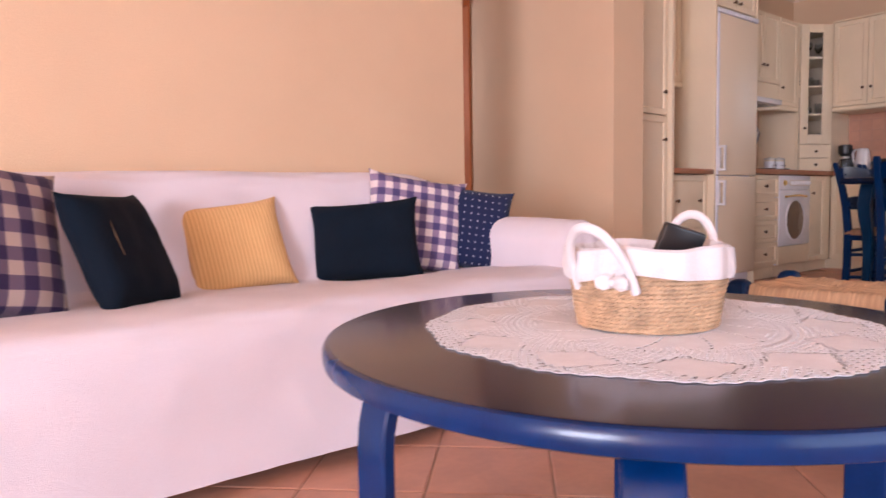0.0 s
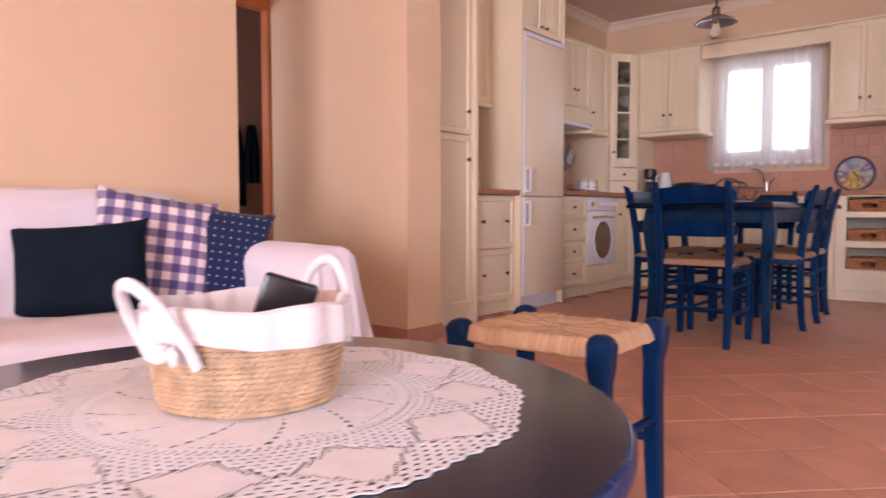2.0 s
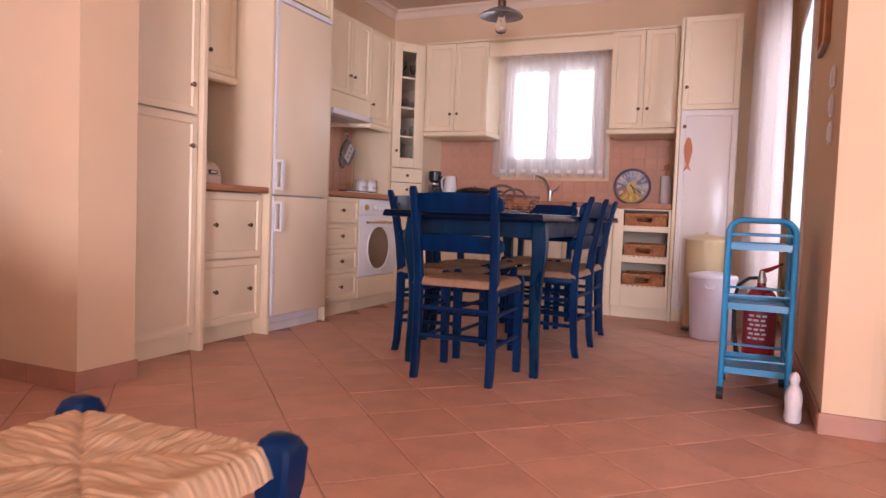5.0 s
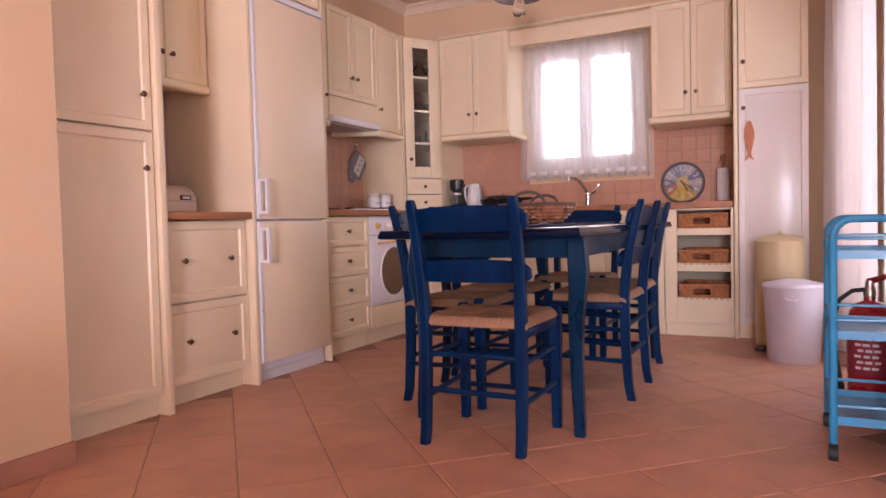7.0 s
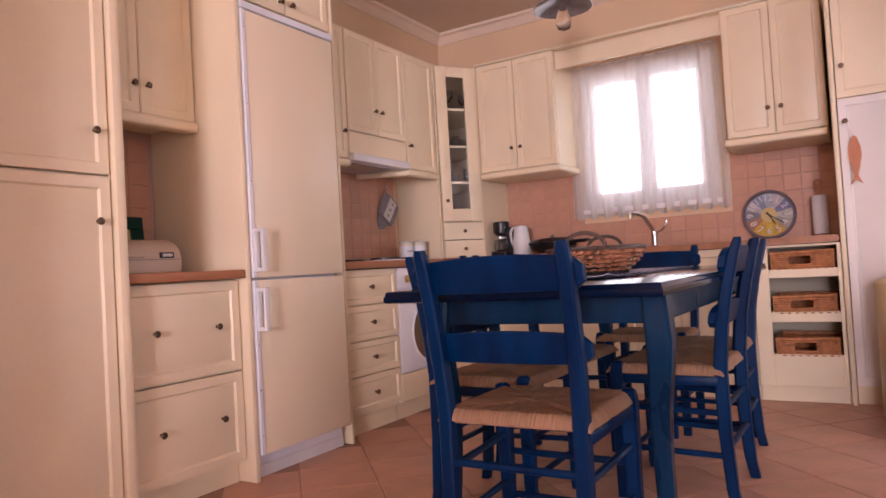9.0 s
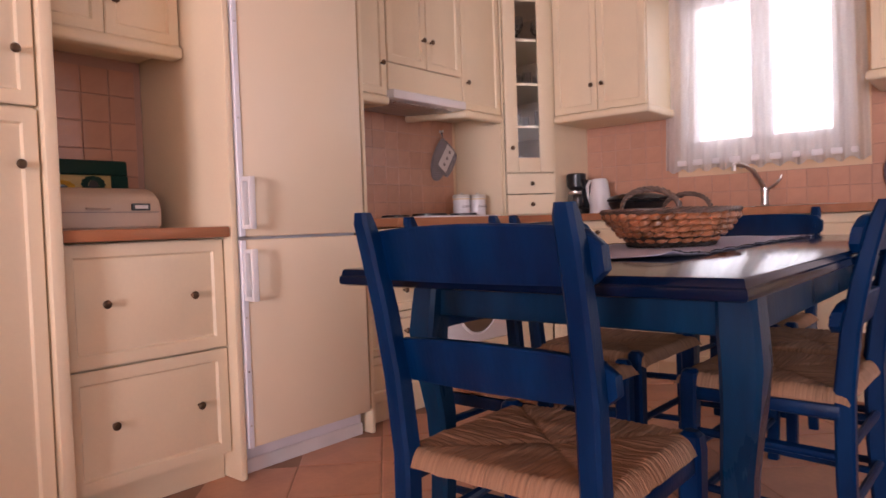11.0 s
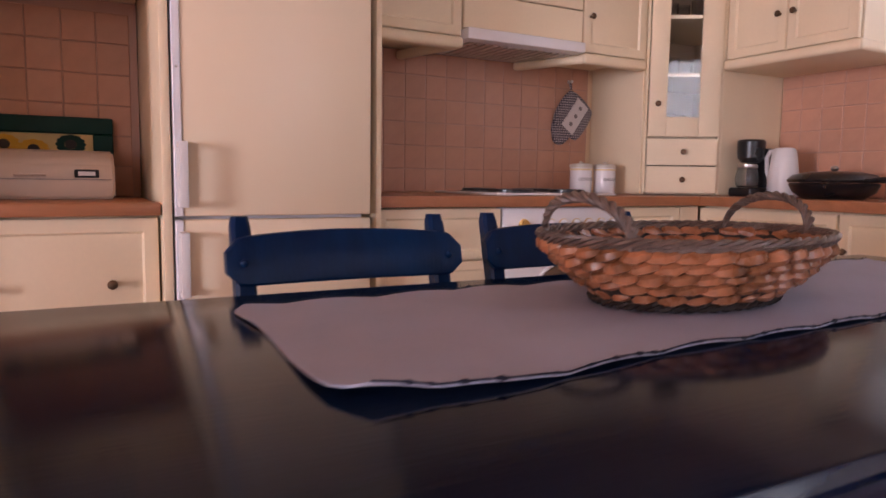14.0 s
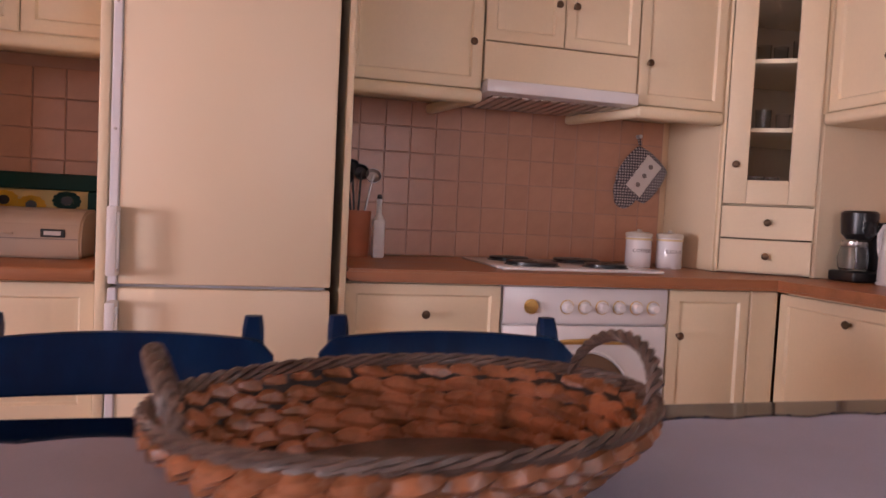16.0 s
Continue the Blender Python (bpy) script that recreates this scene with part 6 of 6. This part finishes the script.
fs = thing("fish_ornament", (7.462, 0.535, 1.14), "flat wooden fish hanging on the tall cabinet door", "ornament")
bm = B()
outl = [(0.0, 0.26), (0.012, 0.25), (0.028, 0.20), (0.030, 0.15), (0.020, 0.10), (0.010, 0.055), (0.014, 0.035), (0.030, 0.005), (0.012, 0.018), (0.0, 0.028)]
outl = outl + [(-x, z) for x, z in outl[-2:0:-1]]
va = [bm.verts.new((7.466, 0.535 - x, 1.145 + z)) for x, z in outl]
vb = [bm.verts.new((7.454, 0.535 - x, 1.145 + z)) for x, z in outl]
for i in range(len(outl)):
    j = (i + 1) % len(outl)
    bm.faces.new((va[i], va[j], vb[j], vb[i]))
bm.faces.new(va)
bm.faces.new(vb[::-1])
part("fish", bm, ORANGE_WOOD, fs)
part("string", rod(B(), (7.460, 0.535, 1.40), (7.462, 0.566, 1.485), 0.0015, seg=6), PAPER, fs)

# pendant lamp
pl = thing("pendant_lamp", (7.0, 1.9, 2.28), "small dark metal pendant lamp with a clear bulb", "lamp")
part("ceiling_rose", lathe(B(), [(0.001, 2.70), (0.03, 2.705), (0.045, 2.74), (0.048, CH - 0.001)], (7.0, 1.9, 0), 24), BRASS, pl)
part("stem", rod(B(), (7.0, 1.9, 2.41), (7.0, 1.9, 2.71), 0.009, seg=10), BRASS, pl)
part("gallery", lathe(B(), [(0.018, 2.415), (0.030, 2.405), (0.034, 2.375), (0.028, 2.355), (0.04, 2.340)], (7.0, 1.9, 0), 24), BRASS, pl)
part("shade", lathe(B(), [(0.0434, 2.35), (0.093, 2.33), (0.155, 2.297), (0.1674, 2.28), (0.1637, 2.279), (0.1513, 2.293), (0.0905, 2.325), (0.0434, 2.344)], (7.0, 1.9, 0), 36), SHADE, pl, "flared smoky grey shade")
part("bulb", lathe(B(), [(0.0138, 2.34), (0.023, 2.2824), (0.0437, 2.2184), (0.046, 2.1928), (0.0345, 2.1608), (0.0011, 2.148)], (7.0, 1.9, 0), 24), GLASS, pl, "clear glass bulb")

# ---------------------------------------------------------------- by the south wall
tr = thing("serving_trolley", (5.42, 0.05, 0), "blue metal trolley with three shelves on castors", "trolley")
for x in (5.20, 5.60):
    bm = B()
    y0, y1 = -0.085, 0.178
    pts = [(x, y0, 0.055), (x, y0, 0.70)] + [(x, y0 + 0.06 * (1 - math.cos(w)), 0.725 + 0.06 * math.sin(w)) for w in (0.2, 0.6, 1.0, 1.35)] + [(x, y1 - 0.06 * (1 - math.cos(w)), 0.725 + 0.06 * math.sin(w)) for w in (1.35, 1.0, 0.6, 0.2)] + [(x, y1, 0.70), (x, y1, 0.055)]
    tube(bm, pts, 0.0125, 10)
    part("end_frame", bm, TROL, tr)
for z in (0.655, 0.395, 0.115):
    bm = B()
    box(bm, 5.205, 5.595, -0.08, 0.173, z, z + 0.006)
    for q in ((5.205, 5.595, -0.082, -0.078), (5.205, 5.595, 0.171, 0.175)):
        box(bm, *q, z, z + 0.028)
    for q in ((5.202, 5.208), (5.592, 5.598)):
        box(bm, *q, -0.08, 0.173, z, z + 0.028)
    sh = part("shelf", bm, TROL, tr)
    bm = B()
    tube(bm, [(5.20, -0.085, z + 0.065), (5.20, 0.178, z + 0.065), (5.60, 0.178, z + 0.065), (5.60, -0.085, z + 0.065)], 0.006, 6, closed=True)
    part("guard_rail", bm, TROL, tr)
for x in (5.20, 5.60):
    for y in (-0.085, 0.178):
        bm = rod(B(), (x, y, 0.03), (x, y, 0.065), 0.011, seg=10)
        part("castor_fork", bm, RUBBER, tr)
        bm = B()
        rod(bm, (x - 0.012, y - 0.014, 0.026), (x - 0.012, y + 0.014, 0.026), 0.026, seg=18)
        part("castor", bm, RUBBER, tr, "black castor wheel")

fe = thing("fire_extinguisher", (5.86, 0.02, 0), "red fire extinguisher with a black hose", "fire extinguisher")
ex, ey = 5.86, 0.02
part("cylinder", lathe(B(), [(0.060, 0.0), (0.075, 0.01), (0.078, 0.04), (0.078, 0.37), (0.070, 0.41), (0.045, 0.44), (0.022, 0.45), (0.020, 0.47)], (ex, ey, 0), 32), RED, fe)
part("label", lathe(B(), [(0.0786, 0.16), (0.0790, 0.162), (0.0790, 0.328), (0.0786, 0.33)], (ex, ey, 0), 32), mat("dark_red_label", (0.30, 0.03, 0.05), 0.5), fe, "printed label with pale lettering bars")
for k in range(6):
    bm = B()
    for i in range(3):
        an = radians(168 + 22 * (i - 1) + 6 * (k % 2))
        box(bm, -0.001, 0.0015, -0.010 - 0.002 * ((k + i) % 3), 0.010, 0, 0.010, m=Matrix.Translation((ex + 0.0795 * math.cos(an), ey + 0.0795 * math.sin(an), 0.185 + 0.023 * k)) @ pose(0, 0, 0, 0, 0, math.degrees(an)))
    part("lettering", bm, PAPER, fe)
part("valve", lathe(B(), [(0.022, 0.468), (0.024, 0.49), (0.016, 0.51), (0.016, 0.53), (0.001, 0.532)], (ex, ey, 0), 16), STEEL, fe)
bm = B()
tube(bm, [(ex + 0.02, ey, 0.525), (ex - 0.03, ey - 0.04, 0.545), (ex - 0.06, ey - 0.09, 0.575)], [0.014, 0.011, 0.006], 8)
part("lever", bm, RED, fe)
bm = B()
tube(bm, [(ex, ey, 0.495), (ex - 0.01, ey + 0.06, 0.49), (ex - 0.02, ey + 0.11, 0.45), (ex - 0.02, ey + 0.125, 0.36), (ex - 0.02, ey + 0.12, 0.22), (ex - 0.02, ey + 0.10, 0.09)], [0.009, 0.009, 0.009, 0.009, 0.010, 0.013], 8)
part("hose", bm, RUBBER, fe)

pb = thing("pedal_bin", (7.24, 0.36, 0), "cream metal pedal bin with a domed lid", "bin")
part("drum", lathe(B(), [(0.13, 0), (0.135, 0.01), (0.135, 0.62), (0.132, 0.622)], (7.24, 0.36, 0), 36), CREAMBIN, pb)
part("lid", lathe(B(), [(0.139, 0.615), (0.139, 0.645), (0.12, 0.665), (0.05, 0.680), (0.012, 0.683), (0.010, 0.70), (0.001, 0.704)], (7.24, 0.36, 0), 36), CREAMBIN, pb)
part("pedal", box(B(), 7.03, 7.12, 0.43, 0.49, 0.012, 0.030, 0.005, 2), BLACK, pb)
wbn = thing("waste_bin", (6.86, 0.29, 0), "round white plastic bin with a lid", "bin")
part("tub", lathe(B(), [(0.125, 0), (0.130, 0.008), (0.150, 0.40), (0.148, 0.402)], (6.86, 0.29, 0), 36), PALEBIN, wbn)
part("lid", lathe(B(), [(0.156, 0.395), (0.158, 0.41), (0.150, 0.425), (0.06, 0.445), (0.001, 0.447)], (6.86, 0.29, 0), 36), PALEBIN, wbn)
bm = B()
tube(bm, [(6.712, 0.33, 0.36), (6.70, 0.32, 0.345), (6.70, 0.28, 0.345), (6.712, 0.27, 0.36)], 0.006, 6)
part("grip", bm, PALEBIN, wbn)

bm = lathe(B(), [(0.035, 0), (0.040, 0.015), (0.037, 0.05), (0.042, 0.09), (0.034, 0.125), (0.022, 0.142), (0.019, 0.150), (0.025, 0.166), (0.021, 0.182), (0.010, 0.194), (0.001, 0.196)], (4.975, -0.095, 0), 20, sy=0.8)
solo("figurine", bm, LINEN, (4.975, -0.095, 0), "small white plaster figure standing on the floor", "figurine")

pc = thing("picture_frame", (5.57, -0.17, 1.57), "small dark wooden picture frame on the kitchen wall", "picture")
for q in ((5.40, 5.74, 1.57, 1.60), (5.40, 5.74, 1.97, 2.00), (5.40, 5.43, 1.60, 1.97), (5.71, 5.74, 1.60, 1.97)):
    part("frame", box(B(), q[0], q[1], -0.178, -0.155, q[2], q[3], 0.004), WOODTOP, pc)
part("print", box(B(), 5.43, 5.71, -0.178, -0.172, 1.60, 1.97), PALEYELLOW, pc, "faded pale print")
for k, z in enumerate((1.10, 1.21, 1.32)):
    s = thing("light_switch", (5.13, -0.178, z), "white wall switch plate beside the corner", "switch", "switch plates by the corner")
    part("plate", box(B(), 5.09, 5.17, -0.179, -0.169, z, z + 0.085, 0.004, 2), WHITE, s)
    part("rocker", box(B(), 5.105, 5.155, -0.169, -0.164, z + 0.015, z + 0.07, 0.003), WHITE, s)

# towels in the back room
for x0, x1, z0, z1 in ((4.11, 4.28, 0.77, 1.39), (4.285, 4.41, 0.95, 1.40)):
    bm = B()

    def tw(u, v, x0=x0, x1=x1, z0=z0, z1=z1):
        nar = 0.45 + 0.55 * math.sin(min(1.0, (1 - v) * 1.6) * math.pi / 2)
        xm = (x0 + x1) / 2
        return (xm + (u - 0.5) * (x1 - x0) * nar, 4.575 - 0.02 * math.sin(u * 13) * (1 - 0.5 * v), z0 + (z1 - z0) * v)
    sheet(bm, tw, 20, 14)
    sheet(bm, lambda u, v: (tw(u, v)[0], 4.60, tw(u, v)[2]), 20, 14)
    solo("towel", bm, NAVY, ((x0 + x1) / 2, 4.59, z0), "dark blue towel hanging on a hook", "towel", "towels in the back room")
    hk = lathe(B(), [(0.014, 0), (0.006, 0.006), (0.006, 0.03), (0.010, 0.034), (0.001, 0.036)], ((x0 + x1) / 2, 4.62, z1 - 0.01), 10, pose(0, 0, 0, 90))
    solo("towel_hook", hk, STEEL, ((x0 + x1) / 2, 4.60, z1 - 0.02), "small metal wall hook behind the towel", "hook")

# ---------------------------------------------------------------- wall tiles
def tile_mesh(name, w, h, d, material):
    """One tile lying in x and z with a soft edge, its face at y = -d."""
    bm = B()
    c = 0.0022
    rings = [[(0, 0), (w, 0), (w, h), (0, h)], [(0, 0), (w, 0), (w, h), (0, h)], [(c, c), (w - c, c), (w - c, h - c), (c, h - c)]]
    ys = (0.0, -d + c, -d)
    rr = [[bm.verts.new((x, y, z)) for x, z in r] for r, y in zip(rings, ys)]
    for a, b in zip(rr, rr[1:]):
        for k in range(4):
            bm.faces.new((a[k], a[(k + 1) % 4], b[(k + 1) % 4], b[k]))
    bm.faces.new(rr[-1])
    return finish(bm, name, material, 20)


WT = 0.1015
tile_me = tile_mesh("wall_tile", WT - 0.003, WT - 0.003, 0.006, TILE)


def tiling(name, origin, turn, cols, rows, skip=None):
    g = box(B(), 0, cols * WT, -0.0035, 0.0, 0, rows * WT)
    back = new(name, finish(g, name, GROUT))
    back.matrix_basis = Matrix.Translation(origin) @ turn
    tagged(back, kind="structure")
    for i in range(cols):
        for j in range(rows):
            if skip and skip(i, j):
                continue
            ob = new("wall_tile", tile_me)
            ob.parent = back
            ob.location = (i * WT + 0.0015, 0, j * WT + 0.0015)


tiling("trim_tiles_niche", (4.756, 3.285, 0.882), Matrix(), 5, 6)
tiling("trim_tiles_stove", (5.952, 3.4195, 0.900), Matrix(), 14, 6)
tiling("trim_tiles_east_a", (8.1195, 2.86, 0.900), EASTRUN, 6, 6)
tiling("trim_tiles_east_b", (8.1195, 2.86 - 6 * WT, 0.900), EASTRUN, 10, 2)
tiling("trim_tiles_east_c", (8.1195, 2.86 - 16 * WT, 0.900), EASTRUN, 6, 6)

# ---------------------------------------------------------------- floor tiles, laid on the diagonal
FT = 0.304
floor_me = []
for v in range(4):
    random.seed(40 + v)
    c = 0.004
    bm = B()
    n = 6
    e = 0.0025

    def rim(k, o, z):
        pts = []
        for s in range(4):
            for q in range(n):
                f = q / n
                a = [(-1, -1), (1, -1), (1, 1), (-1, 1)][s]
                b = [(1, -1), (1, 1), (-1, 1), (-1, -1)][s]
                r = (FT / 2 - o)
                jit = 1 + 0.004 * math.sin(q * 2.3 + s * 1.7 + v)
                pts.append(bm.verts.new(((a[0] * (1 - f) + b[0] * f) * r * jit, (a[1] * (1 - f) + b[1] * f) * r * jit, z)))
        return pts
    r0, r1, r2 = rim(0, e, -0.004), rim(1, e, -0.0015), rim(2, e + c, 0.0)
    for a, b in ((r0, r1), (r1, r2)):
        for k in range(4 * n):
            bm.faces.new((a[k], a[(k + 1) % (4 * n)], b[(k + 1) % (4 * n)], b[k]))
    bm.faces.new(r2)
    floor_me.append(finish(bm, "floor_tile", FTILE, 20))
random.seed(11)
near, rest = [], []
c45 = math.sqrt(0.5)
for i in range(-36, 45):
    for j in range(-20, 40):
        a = 1.975 / math.sqrt(2) + (i + 0.5) * FT            # along x - y
        b = 6.02 / math.sqrt(2) + (j - 14 + 0.5) * FT        # along x + y
        x, y = (a + b) * c45, (b - a) * c45
        if not (-5.1 < x < 8.1 and -2.95 < y < 3.7):
            continue
        if x > 5.0 and y < -0.1 or x > 4.3 and y > 2.85 or x > 7.7 or (x < 2.8 and y > 2.7):
            continue
        (near if (2.2 < x < 7.75 and y > -0.35 or (0.7 < x < 4.8 and y > -0.9)) else rest).append((x, y))
near = near[:300]
for x, y in near:
    ob = new("floor_tile", random.choice(floor_me))
    ob.parent = floor_bed
    ob.matrix_parent_inverse = Matrix.Translation((-3, 0, 0.003))
    ob.matrix_basis = pose(x, y, 0.0006 * random.uniform(-1, 1), 0, 0, 45 + 90 * random.randrange(4))
bm = B()
for x, y in rest:
    box(bm, -FT / 2 + 0.003, FT / 2 - 0.003, -FT / 2 + 0.003, FT / 2 - 0.003, -0.002, 0, m=pose(x, y, 0, 0, 0, 45))
fr = new("floor_tiles", finish(bm, "floor_tiles", FTILE))
fr.parent = floor_bed
fr.matrix_parent_inverse = Matrix.Translation((-3, 0, 0.003))
tagged(fr, kind="stuff")
